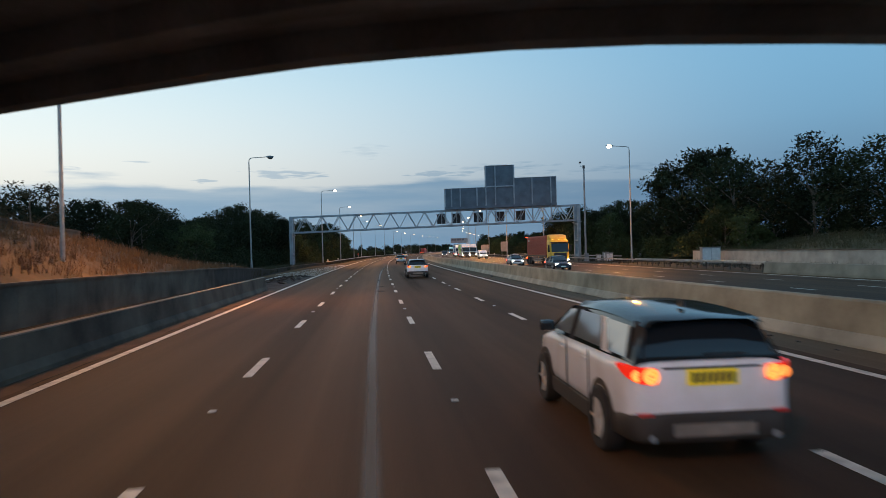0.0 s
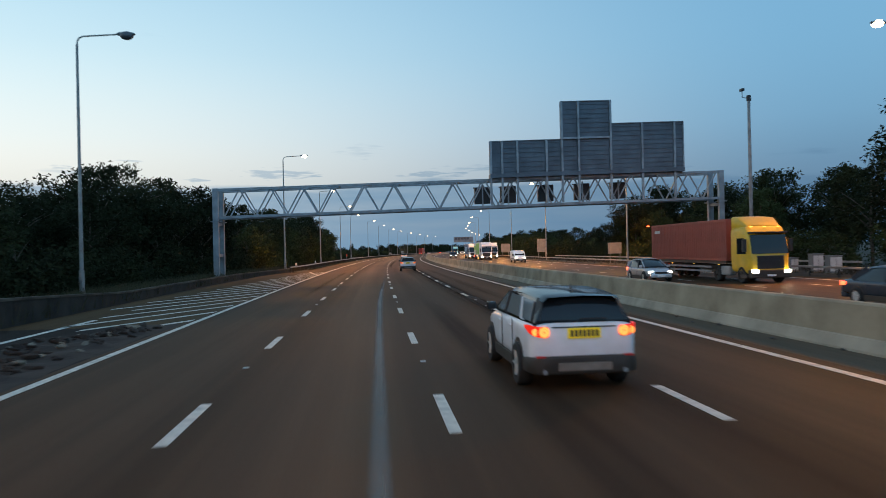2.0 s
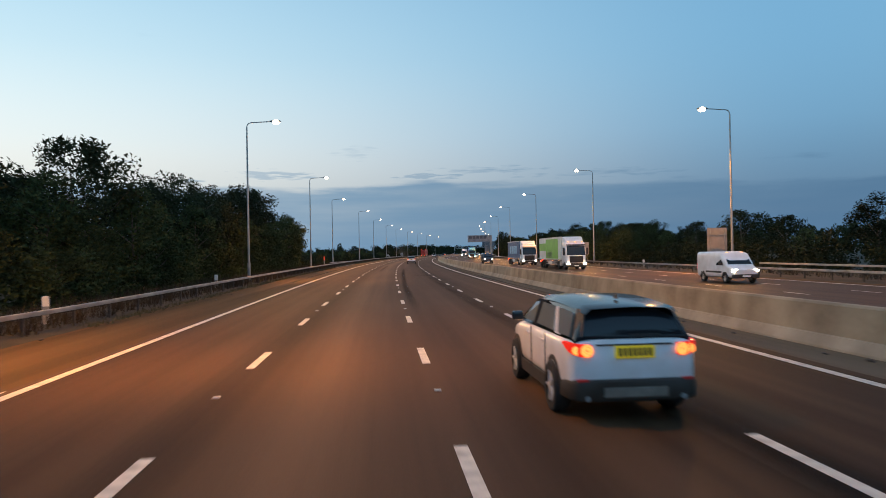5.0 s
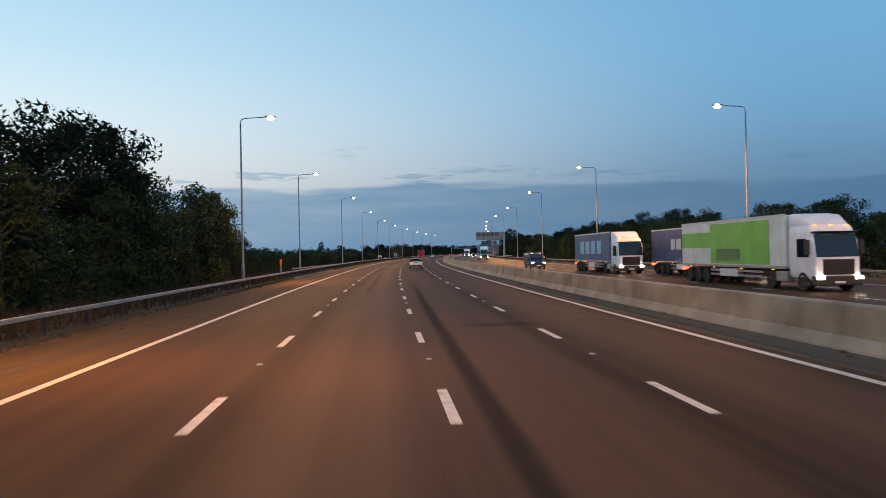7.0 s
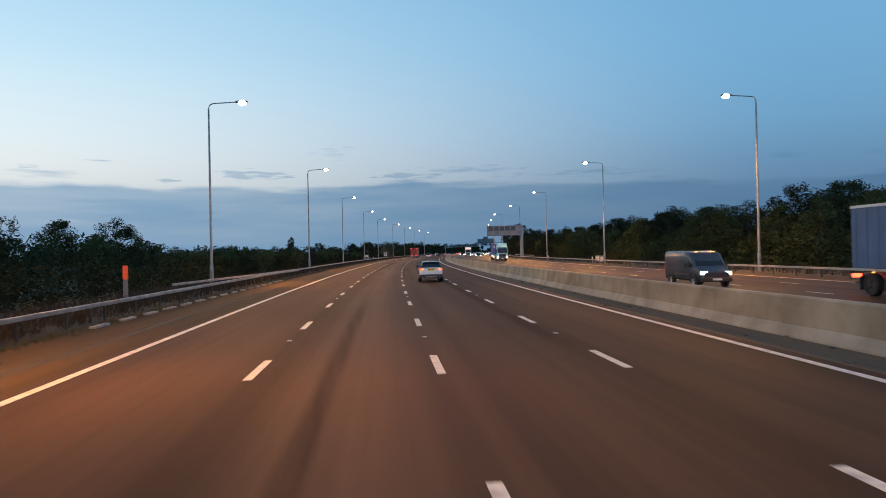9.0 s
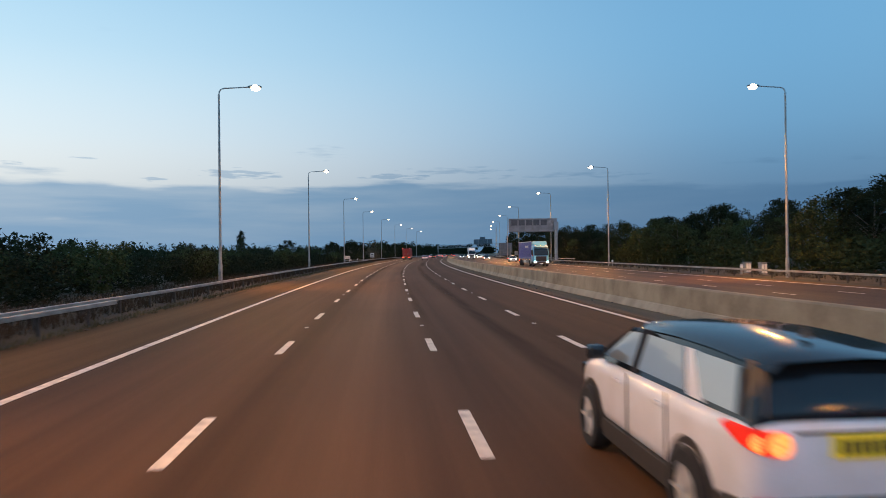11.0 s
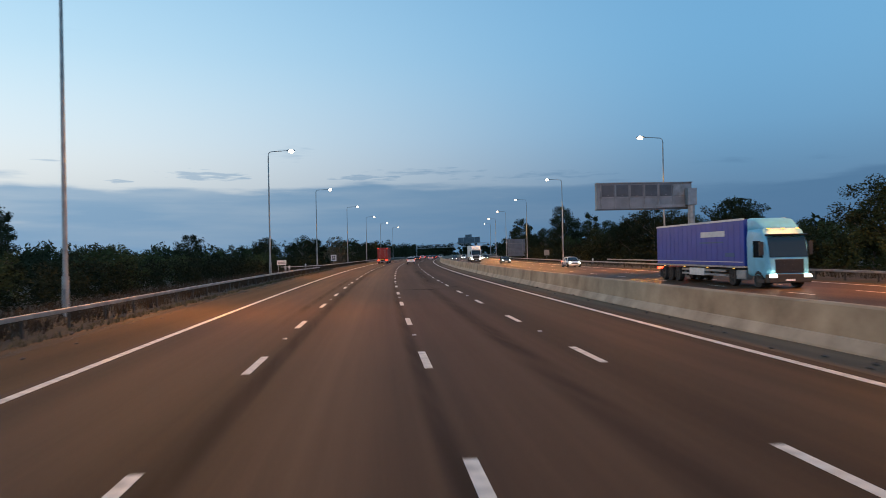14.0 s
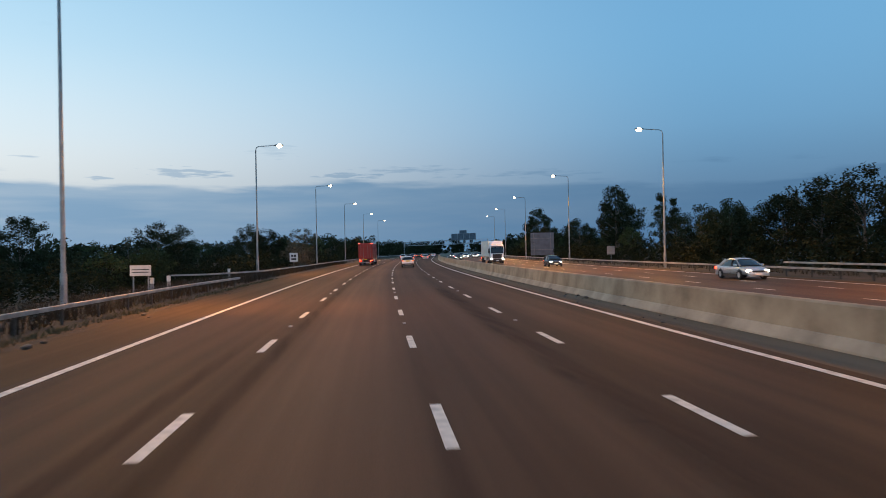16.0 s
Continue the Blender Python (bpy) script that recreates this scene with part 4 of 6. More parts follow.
guardrail(412, 458, lambda s: 31.9, -1, "second galvanised guardrail near the message sign", lift=0.25)


# ---- the portal gantry ----
def gantry(s, d0, d1, z0, z1, label, signs, signals, phase=0.0):
    """A lattice portal: two trussed legs, a box truss beam, boards and lane signals on its far side."""
    root = thing("gantry", stand(s, 0), label, "gantry")
    depth, w = 2.2, 0.20
    for y in (0, depth):
        for z in (z0, z1):
            bm = bmesh.new()
            bar(bm, (d0, y, z), (d1, y, z), w, w)
            part("chord", bm, "gantry_steel", root)
    n = int(round((d1 - d0) / 2.75))
    st = (d1 - d0) / n
    for y in (0, depth):
        for i in range(-1, n):
            x = d0 + phase + st * i
            for a, b in (((x, y, z0), (x + st / 2, y, z1)), ((x + st / 2, y, z1), (x + st, y, z0))):
                if a[0] < d0 or b[0] > d1:
                    continue
                bm = bmesh.new()
                bar(bm, a, b, 0.11, 0.11)
                part("brace", bm, "gantry_steel", root)
    for i in range(0, n + 1):
        x = d0 + st * i
        for z in (z0, z1):
            bm = bmesh.new()
            bar(bm, (x, 0, z), (x, depth, z), 0.09, 0.09)
            if i < n:
                bar(bm, (x, 0 if i % 2 else depth, z), (x + st, depth if i % 2 else 0, z), 0.07, 0.07)
            part("cross_brace", bm, "gantry_steel", root)
    bm = bmesh.new()
    box(bm, d0 + 0.5, d1 - 0.5, 0.35, depth - 0.35, z0 + 0.1, z0 + 0.15)
    part("walkway", bm, "galv_dull", root)
    for x in (d0 + 0.12, d1 - 0.12):
        for y in (0, depth):
            boxed("leg", (x - 0.24, x + 0.24, y - 0.2, y + 0.2, -0.8, z1 + 0.12), "gantry_steel", root, 0.02)
        boxed("footing", (x - 0.6, x + 0.6, -0.6, depth + 0.6, -0.9, 0.1), "concrete", root, 0.04)
        for z in (0.35, 2.75, z0 - 0.55):
            bm = bmesh.new()
            bar(bm, (x, 0, z), (x, depth, z), 0.3, 0.24)
            part("leg_tie", bm, "gantry_steel", root)
        for y in (0, depth):
            boxed("splice_plate", (x - 0.40, x + 0.40, y - 0.36, y + 0.36, z0 - 0.36, z0 - 0.28), "gantry_steel", root)
    for x0, x1, za, zb, ribs in signs:
        panel = boxed("sign_board", (x0, x1, -0.36, -0.30, za, zb), "sign_back", root, 0, "dark grey aluminium sign board seen from behind")
        for f in ribs:
            x = x0 + 0.08 + (x1 - x0 - 0.16) * f
            boxed("rib", (x - 0.09, x + 0.09, -0.56, -0.361, za - (2.75 if za < z1 + 0.6 else 0), zb), "gantry_steel", panel)
        if zb - za > 5:
            boxed("divider", (x0, x1, -0.60, -0.361, za + 2.95, za + 3.11), "gantry_steel", panel)
        z = za + 0.22
        while z < zb:
            boxed("rail", (x0, x1, -0.41, -0.361, z - 0.025, z + 0.025), "sign_back", panel)
            z += 0.42
        for x in (x0, x1):
            boxed("edge_trim", (x - 0.05, x + 0.05, -0.46, -0.28, za, zb), "gantry_steel", panel)
        boxed("edge_trim", (x0, x1, -0.46, -0.28, zb, zb + 0.06), "gantry_steel", panel)
    if signs:
        boxed("sign_ledge", (min(q[0] for q in signs), max(q[1] for q in signs), -0.62, 0.5, z1 + 0.12, z1 + 0.47), "sign_back", root)
    for x in signals:
        g = boxed("lane_signal", (x - 0.75, x + 0.75, depth + 0.15, depth + 0.55, z0 + 0.45, z0 + 2.0), "black", root, 0.06, "black lane signal box seen from behind")
        boxed("hood", (x - 0.80, x + 0.80, depth + 0.55, depth + 0.85, z0 + 1.95, z0 + 2.05), "black", g)
        boxed("bracket", (x - 0.06, x + 0.06, depth + 0.0, depth + 0.15, z0 - 0.05, z0 + 2.2), "gantry_steel", g)
    # the gantry is sheared up to the right to fit the camera's view
    lean = Matrix.Identity(4)
    lean[2][0], lean[2][3] = 0.0224, -0.0224 * 3.4
    for ob in root.children_recursive:
        ob.data.transform(lean)
    return root


gantry(114.5, -15.1, 31.2, 6.05, 8.5, "grey steel lattice gantry spanning the motorway with sign boards", [(9.35, 15.9, 8.95, 11.9, (0.0, 0.16, 0.38, 0.80)), (15.9, 20.6, 8.95, 15.32, (0.0, 0.34, 1.0)), (20.6, 27.4, 8.95, 13.2, (0.42, 0.88))], (9.0, 11.45, 15.05, 18.55, 22.05), 0.83)
gantry(800.0, -15.4, 31.2, 5.9, 8.0, "far grey lattice gantry with a sign board over the traffic", [(11.0, 24.5, 8.4, 11.5, (0.0, 0.25, 0.5, 0.75, 1.0)), (15.5, 19.5, 11.5, 13.2, (0.0, 1.0))], (-6, -2, 2, 6, 14, 18, 22))


# ---- mast, message sign, small signs ----
def mast(m, h=14.6):
    root = thing("camera_mast", m, "slim grey mast with a traffic camera on top", "mast")
    bm = bmesh.new()
    rod(bm, (0, 0, -0.1), (0, 0, h - 0.5), 0.16, 0.12, 10)
    smooth(part("pole", bm, "galv_dull", root))
    bm = bmesh.new()
    rod(bm, (0, 0, h - 0.5), (0, 0, h - 0.05), 0.19, 0.19, 10)
    smooth(part("head", bm, "black", root))
    bm = bmesh.new()
    rod(bm, (0, 0, h - 0.3), (-0.55, 0, h - 0.2), 0.03, 0.03, 6)
    rod(bm, (-0.55, 0, h - 0.25), (-0.55, 0, h + 0.35), 0.03, 0.03, 6)
    part("bracket", bm, "galv_dull", root)
    bm = bmesh.new()
    box(bm, -0.68, -0.42, -0.2, 0.25, h + 0.3, h + 0.52, 0.04)
    part("camera_housing", bm, "black", root)
    boxed("cabinet", (-0.3, 0.3, -0.5, -0.18, 0.0, 1.2), "galv_dull", root, 0.03)
    return root


mast(stand(107.2, 30.1, 0.1))


def message_sign(m):
    root = thing("message_sign", m, "cantilevered grey message sign on a steel post, from behind", "message sign")
    bm = bmesh.new()
    rod(bm, (0, 0, -0.1), (0, 0, 7.3), 0.36, 0.33, 16)
    smooth(part("post", bm, "galv", root, "thick round galvanised column"))
    boxed("footing", (-0.8, 0.8, -0.8, 0.8, -0.15, 0.3), "concrete", root, 0.05)
    boxed("head_frame", (-0.45, 0.45, -0.40, 0.42, 6.6, 8.3), "gantry_steel", root, 0.03)
    boxed("arm", (-3.4, 0.3, 0.42, 0.62, 6.42, 6.72), "gantry_steel", root)
    cab = boxed("cabinet", (-9.5, 0.35, 0.63, 1.45, 6.35, 8.95), "cabinet_grey", root, 0.04, "long grey sign cabinet with dark hatches along its back")
    for i in range(6):
        x = -9.0 + 1.5 * i
        pane = boxed("hatch", (x, x + 1.22, 0.585, 0.629, 7.62, 8.76), "galv_dull" if i == 5 else "hatch_dark", cab, 0.01)
        boxed("latch", (x + 0.56, x + 0.66, 0.560, 0.584, 7.68, 7.76), "galv_dull", pane)
        boxed("stiffener", (x - 0.17, x - 0.08, 0.55, 0.629, 6.4, 8.9), "galv_dull", cab)
    boxed("seam", (-9.45, 0.3, 0.60, 0.629, 7.48, 7.55), "galv_dull", cab)
    boxed("lip", (-9.55, 0.4, 0.50, 1.5, 8.951, 9.03), "gantry_steel", cab)
    boxed("lip", (-9.55, 0.4, 0.50, 1.5, 6.27, 6.349), "hatch_dark", cab)
    return root


message_sign(stand(421.5, 30.1, 0.1))


def verge_sign(m, w, h, z, face, label, posts=2, front="sign_grey", rails=2):
    root = thing("roadside_sign", m, label, "road sign", "roadside signs")
    b = boxed("board", (-w / 2, w / 2, -0.02, 0.02, z, z + h), front, root, 0.006)
    for x in ((-w * 0.36, w * 0.36) if posts == 2 else (0,)):
        bm = bmesh.new()
        rod(bm, (x, 0.07, -0.2), (x, 0.07, z + h - 0.1), 0.045, 0.045, 8)
        smooth(part("post", bm, "galv_dull", root))
    for q in [(i + 0.5) / rails for i in range(rails)]:
        boxed("rail", (-w / 2 + 0.05, w / 2 - 0.05, 0.021, 0.05, z + h * q - 0.03, z + h * q + 0.03), "galv_dull", b)
    if face:
        for k, (x0, x1, z0, z1) in enumerate(face):
            boxed("lettering", (x0 * w, x1 * w, -0.026, -0.0205, z + z0 * h, z + z1 * h), "black", b)
    return root


verge_sign(stand(146, 31.0, 0.2, 180), 1.9, 1.5, 1.2, None, "grey backed roadside sign on two posts")
verge_sign(stand(190.7, 30.2, 0.2, 180), 1.9, 2.6, 1.4, None, "tall grey backed sign board on two posts")
verge_sign(stand(241, 30.0, 0.2, 180), 2.4, 2.0, 1.4, None, "grey backed sign board on two posts")
verge_sign(stand(254, 31.6, 0.2, 180), 2.2, 2.5, 1.2, None, "weathered brownish sign board seen from behind, ribbed", 2, "weathered_board", 6)
verge_sign(stand(503, 31.0, 0.2, 180), 1.1, 1.2, 1.2, None, "small grey backed sign on the far verge", 1)
verge_sign(stand(560, 31.5, 0.2, 180), 5.2, 5.0, 0.8, None, "large dark sign board seen from behind", 2, "sign_back")
verge_sign(stand(513.3, -15.5, 0.1), 1.25, 1.35, 1.0, [(-0.3, -0.05, 0.55, 0.8), (0.02, 0.3, 0.55, 0.8), (-0.3, 0.3, 0.2, 0.4)], "small white roadside sign with dark markings on a post", 1, "white_sign")
verge_sign(stand(445, -14.8, 0.1), 1.2, 0.62, 1.1, [(-0.4, 0.4, 0.55, 0.62), (-0.4, 0.4, 0.3, 0.37)], "low white board with grey bars behind the guardrail", 2, "white_sign")


def marker_post(m, h, top, label):
    root = thing("marker_post", m, label, "marker post", "marker posts")
    boxed("post", (-0.11, 0.11, -0.05, 0.05, -0.1, h * 0.62), "sign_grey", root, 0.02)
    boxed("reflector", (-0.115, 0.115, -0.055, 0.055, h * 0.62 + 0.002, h), top, root, 0.02)
    return root


marker_post(stand(263, -14.3, 0.1), 1.85, "orange", "grey post with an orange reflective top on the verge")
for s, d in ((151, -12.6), (176, -12.6), (446.1, -14.5), (449.4, -14.5), (470, -15.2), (210, 29.8), (338, 29.9), (380, 30.4), (461, 30.4)):
    marker_post(stand(s, d, 0.1), 0.95, "white_sign", "short white-topped marker post behind the guardrail")


def cabinet(m, w, h, label):
    root = thing("roadside_cabinet", m, label, "cabinet", "roadside cabinets")
    body = boxed("body", (-w / 2, w / 2, -0.3, 0.3, 0.06, h), "sign_grey", root, 0.03)
    boxed("plinth", (-w / 2 - 0.05, w / 2 + 0.05, -0.35, 0.35, -0.1, 0.058), "concrete", root)
    boxed("roof", (-w / 2 - 0.04, w / 2 + 0.04, -0.34, 0.34, h + 0.001, h + 0.06), "sign_grey", root)
    for x in (-w / 4, w / 4):
        boxed("door", (x - w / 4 + 0.02, x + w / 4 - 0.02, -0.325, -0.301, 0.15, h - 0.08), "white_sign", body)
    return root


cabinet(stand(70.5, 32.6, 0.2), 1.9, 1.7, "white roadside equipment cabinet with two doors")
for s, d, w, h in ((97, 30.5, 0.9, 1.2), (99.5, 30.8, 0.8, 1.3), (102, 30.5, 0.6, 1.0), (336, 30.8, 0.5, 1.0), (339, 30.9, 0.45, 1.0)):
    cabinet(stand(s, d, 0.15), w, h, "small grey equipment cabinet on the verge")
# a short fence of posts on top of the bank's end
fence = thing("post_fence", Matrix.Identity(4), "row of short pale fence posts above the retaining wall", "fence")
pm = None
for i in range(7):
    s = 56 + 3.4 * i
    ob = boxed("post", (-0.05, 0.05, -0.05, 0.05, -0.3, 0.75), "concrete", fence, 0.01) if pm is None else new("post", pm)
    pm = ob.data
    ob.parent = fence
    ob.matrix_basis = stand(s, -15.6 + wall_line(s), wall_top(s) - 0.1)
bm = bmesh.new()
for i in range(6):
    for z in (0.3, 0.65):
        a, b = at(56 + 3.4 * i, -15.6 + wall_line(56 + 3.4 * i)), at(59.4 + 3.4 * i, -15.6 + wall_line(59.4 + 3.4 * i))
        a.z, b.z = wall_top(56 + 3.4 * i) - 0.1 + z, wall_top(59.4 + 3.4 * i) - 0.1 + z
        rod(bm, a, b, 0.008, 0.008, 4)
part("wire", bm, "post_dark", fence)


# ---- trees and scrub ----
def leaf_cloud(centres, radii, per, size, seed, flat=0.8):
    """Leaves as small three-cornered blades, thrown round the given clump centres."""
    rg = np.random.RandomState(seed)
    c = np.repeat(np.asarray(centres, float), per, axis=0)
    r = np.repeat(np.asarray(radii, float), per)[:, None]
    v = rg.normal(size=c.shape)
    v /= np.linalg.norm(v, axis=1)[:, None]
    p = c + v * r * (rg.rand(len(c), 1) ** 0.45) * np.array([1, 1, flat])
    n = len(p)
    a = rg.normal(size=(n, 3))
    a /= np.linalg.norm(a, axis=1)[:, None]
    b = np.cross(a, rg.normal(size=(n, 3)))
    b /= np.linalg.norm(b, axis=1)[:, None]
    sz = size * rg.uniform(0.6, 1.35, (n, 1))
    q = np.stack([p - a * sz, p + b * sz * 0.75, p + a * sz], axis=1).reshape(-1, 3)
    f = np.arange(3 * n).reshape(-1, 3)
    return q, f


def limbs(bm, rg, h, spread, count, r0):
    rod(bm, (0, 0, -0.3), (0.1, 0.05, h * 0.35), r0, r0 * 0.72, 8)
    rod(bm, (0.1, 0.05, h * 0.34), (-0.05, 0.1, h * 0.8), r0 * 0.72, r0 * 0.22, 7)
    tips = []
    for i in range(count):
        a = 6.283 * i / count + rg.uniform(-0.4, 0.4)
        z0 = h * rg.uniform(0.22, 0.6)
        l = spread * rg.uniform(0.6, 0.95)
        mid = (math.cos(a) * l * 0.5, math.sin(a) * l * 0.5, z0 + l * 0.45)
        tip = (math.cos(a) * l, math.sin(a) * l, z0 + l * rg.uniform(0.6, 1.0))
        rod(bm, (0.05, 0.05, z0), mid, r0 * 0.4, r0 * 0.25, 6)
        rod(bm, mid, tip, r0 * 0.25, r0 * 0.08, 5)
        tips.append(tip)
    return tips


def tree(kind, seed):
    rg = random.Random(seed)
    spec = {  # height, spread, clumps, leaves a clump, leaf, clump radius, material, label
        "broad": (11.0, 4.6, 66, 76, 0.205, 1.2, "leaf_dark", "broad dark green tree in full leaf at the roadside"),
        "tall": (13.0, 3.2, 60, 72, 0.195, 1.05, "leaf_dark", "tall dark tree with gaps in its crown"),
        "young": (8.0, 2.7, 48, 74, 0.172, 0.9, "leaf_green", "bushy mid-green young tree beside the motorway"),
        "shrub": (4.2, 2.4, 38, 66, 0.155, 0.75, "leaf_green", "rounded green roadside shrub"),
        "thin": (9.0, 2.6, 26, 60, 0.15, 0.75, "leaf_brown", "thin-leaved brownish tree with see-through crown"),
        "spire": (9.5, 1.3, 34, 70, 0.15, 0.62, "leaf_dark", "narrow upright dark tree"),
    }[kind]
    h, sp, nc, per, leaf, cr, ma, label = spec
    root = thing("tree" if kind != "shrub" else "shrub", Matrix.Identity(4), label, "tree" if kind != "shrub" else "shrub", "roadside trees" if kind != "shrub" else "roadside shrubs")
    bm = bmesh.new()
    tips = limbs(bm, rg, h, sp, 9 if kind != "spire" else 6, 0.028 * h * 0.62)
    part("trunk", bm, "bark", root)
    cs, rs = [], []
    base = 0.16 if kind in ("shrub", "young") else 0.24
    for i in range(nc):
        u = rg.random()
        z = h * (base + (1 - base) * (0.04 + 0.93 * u))
        # crown outline: widest at two fifths of its height, uneven
        prof = max(0.12, math.sin(math.pi * min(0.97, (u + 0.16) / 1.22)) ** 0.75)
        if kind == "spire":
            prof = max(0.1, (1 - u) ** 0.8 + 0.1)
        rad = sp * prof * (0.35 + 0.65 * rg.random() ** 0.5) * rg.uniform(0.75, 1.15)
        a = rg.uniform(0, 6.283)
        cs.append((math.cos(a) * rad, math.sin(a) * rad, z))
        rs.append(cr * rg.uniform(0.6, 1.25))
    for t in tips:
        cs.append(t)
        rs.append(cr * 0.9)
    q, f = leaf_cloud(cs, rs, per, leaf, seed)
    me = bpy.data.meshes.new("crown")
    me.from_pydata(q.tolist(), [], f.tolist())
    me.materials.append(M[ma])
    ob = new("crown", me)
    ob.parent = root
    return root


kinds = {"broad": 3, "tall": 2, "young": 3, "shrub": 3, "thin": 2, "spire": 1}
stock = {k: [tree(k, 11 * i + len(k)) for i in range(n)] for k, n in kinds.items()}
used = set()
tree_rng = random.Random(21)


def plant(kind, s, d, scale=1.0, z=0.0, flat=1.0):
    src = tree_rng.choice(stock[kind])
    m = stand(s, d, z, tree_rng.uniform(0, 360)) @ Matrix.Diagonal((scale * flat, scale * flat, scale, 1))
    if src.name not in used:
        used.add(src.name)
        src.matrix_world = m
        return src
    ob = copy_thing(src, m)
    ob.matrix_basis = m
    return ob


def belt(s0, s1, d0, d1, n, mix, lo, hi, z=0.0):
    """A belt of wood: n trees over a stretch, heights from lo to hi times their own."""
    for i in range(n):
        s = s0 + (s1 - s0) * (i + tree_rng.random()) / n
        plant(tree_rng.choice(mix), s, tree_rng.uniform(d0, d1), tree_rng.uniform(lo, hi), z)


# left side
belt(66, 128, -24.5, -21, 15, ["broad", "young", "broad"], 0.62, 0.78)
belt(60, 140, -34, -27, 15, ["broad", "broad"], 0.64, 0.80)
belt(128, 200, -22, -18.5, 14, ["broad", "young", "broad"], 0.72, 0.90)
belt(140, 210, -34, -26, 12, ["broad", "broad"], 0.76, 0.96)
belt(150, 232, -18.2, -16.5, 13, ["shrub", "young", "young"], 0.6, 0.95)
for s, d, k, f in ((203, -20.5, "broad", 0.82), (209, -20.5, "broad", 0.90), (216, -20.8, "broad", 0.96), (222, -21, "broad", 1.02), (225, -20.8, "broad", 1.02), (214, -27, "broad", 1.1), (224, -18.6, "young", 0.86), (230, -17.6, "young", 0.90), (236, -17.2, "young", 1.02), (241, -17.6, "young", 1.08), (246.5, -18.4, "young", 1.06), (251, -18.5, "young", 0.7), (256, -19.5, "young", 0.62), (243, -19.5, "young", 0.62), (232, -20.8, "broad", 0.84), (237, -22, "broad", 0.74)):
    plant(k, s, d, f)
belt(246, 296, -30, -22, 10, ["broad", "young"], 0.50, 0.64)
belt(296, 470, -26, -17.5, 22, ["shrub"], 0.60, 0.85, -0.2)
for s, d, k, f in ((406, -29.5, "spire", 0.70), (410.5, -31, "spire", 0.66), (404, -38, "thin", 0.5), (352, -46, "young", 0.62), (470, -34, "broad", 0.55)):
    plant(k, s, d, f)
belt(470, 640, -36, -20, 26, ["broad", "young", "thin"], 0.42, 0.62)
for s, d, k, f in ((545, -20, "thin", 0.8), (556, -19.5, "thin", 0.85), (563, -19, "young", 0.8)):
    plant(k, s, d, f)
for s, d, k, f in ((108, -22.5, "broad", 0.86), (115, -23, "broad", 0.92), (121, -22, "broad", 0.88)):
    plant(k, s, d, f)
# by the bridge on the left: a thin tree against the sky
for s, d, k, f, z in ((46, -22, "thin", 0.75, 0.6), (55, -26, "broad", 0.5, 0.5)):
    plant(k, s, d, f, z)
# right side
for s, d, k, f in ((56, 42, "broad", 0.84), (61, 43, "broad", 1.0), (67.5, 42, "broad", 1.14), (75, 42, "broad", 0.88), (82, 41, "broad", 1.12), (89, 42, "broad", 1.30), (94.5, 41, "broad", 1.30), (103, 41.5, "tall", 1.06), (72, 37.3, "young", 0.74), (77.5, 37.6, "young", 0.8), (109, 42, "broad", 0.90), (117, 44, "tall", 0.74), (124, 42, "broad", 0.92), (50, 43, "broad", 0.78), (152, 40, "broad", 0.96), (158, 42, "broad", 1.02), (165, 43, "broad", 0.82)):
    plant(k, s, d, f)
belt(36, 80, 49, 60, 7, ["broad", "tall"], 0.80, 0.95)
belt(80, 150, 49, 60, 10, ["broad", "tall"], 0.74, 0.90)
belt(70, 160, 36.5, 39.5, 14, ["young", "shrub", "young"], 0.7, 1.0)
belt(120, 172, 38, 46, 12, ["broad", "young"], 0.76, 0.92)
belt(168, 236, 38, 50, 15, ["young", "broad"], 0.50, 0.64)
belt(234, 290, 42, 46, 13, ["broad", "young", "broad"], 0.52, 0.66)
belt(290, 400, 42, 46, 22, ["broad", "young", "broad"], 0.66, 0.79)
belt(236, 410, 37.5, 41.5, 30, ["young", "young", "shrub"], 0.70, 0.90)
belt(290, 420, 50, 60, 8, ["broad"], 0.80, 0.90)
belt(400, 520, 38, 48, 26, ["broad", "young", "broad"], 0.60, 0.74)
for s, d, k, f in ((452, 40, "broad", 0.72), (459, 39.5, "broad", 0.78), (466, 40, "broad", 0.76), (474, 41, "broad", 0.68), (482, 40, "broad", 0.56), (528, 39, "tall", 1.02), (533, 41, "tall", 0.98), (540, 44, "broad", 1.0), (516, 43, "spire", 1.15), (513, 44, "spire", 1.05), (610, 38, "tall", 1.1), (616, 40, "broad", 1.1)):
    plant(k, s, d, f)
belt(540, 700, 36, 50, 20, ["broad", "young"], 0.65, 0.9)


def scrub(name, s0, s1, d0, d1, per_metre, h0, h1, seed, material, label, leaf=0.13, per=44):
    """Dense low growth of brambles and saplings as one mass of leaves."""
    rg = np.random.RandomState(seed)
    cs, rs = [], []
    for i in range(int((s1 - s0) * per_metre)):
        p = at(rg.uniform(s0, s1), rg.uniform(d0, d1))
        h = rg.uniform(h0, h1) * (0.75 + 0.5 * noise.noise(Vector((p.x * 0.12, p.y * 0.12, seed))))
        for z in np.arange(0.25, h, 0.75):
            cs.append((p.x + rg.normal(0, 0.3), p.y + rg.normal(0, 0.3), z))
            rs.append(rg.uniform(0.5, 0.95))
    q, f = leaf_cloud(cs, rs, per, leaf, seed)
    me = bpy.data.meshes.new(name)
    me.from_pydata(q.tolist(), [], f.tolist())
    me.materials.append(M[material])
    return tagged(new(name, me), label, "scrub", kind="stuff")


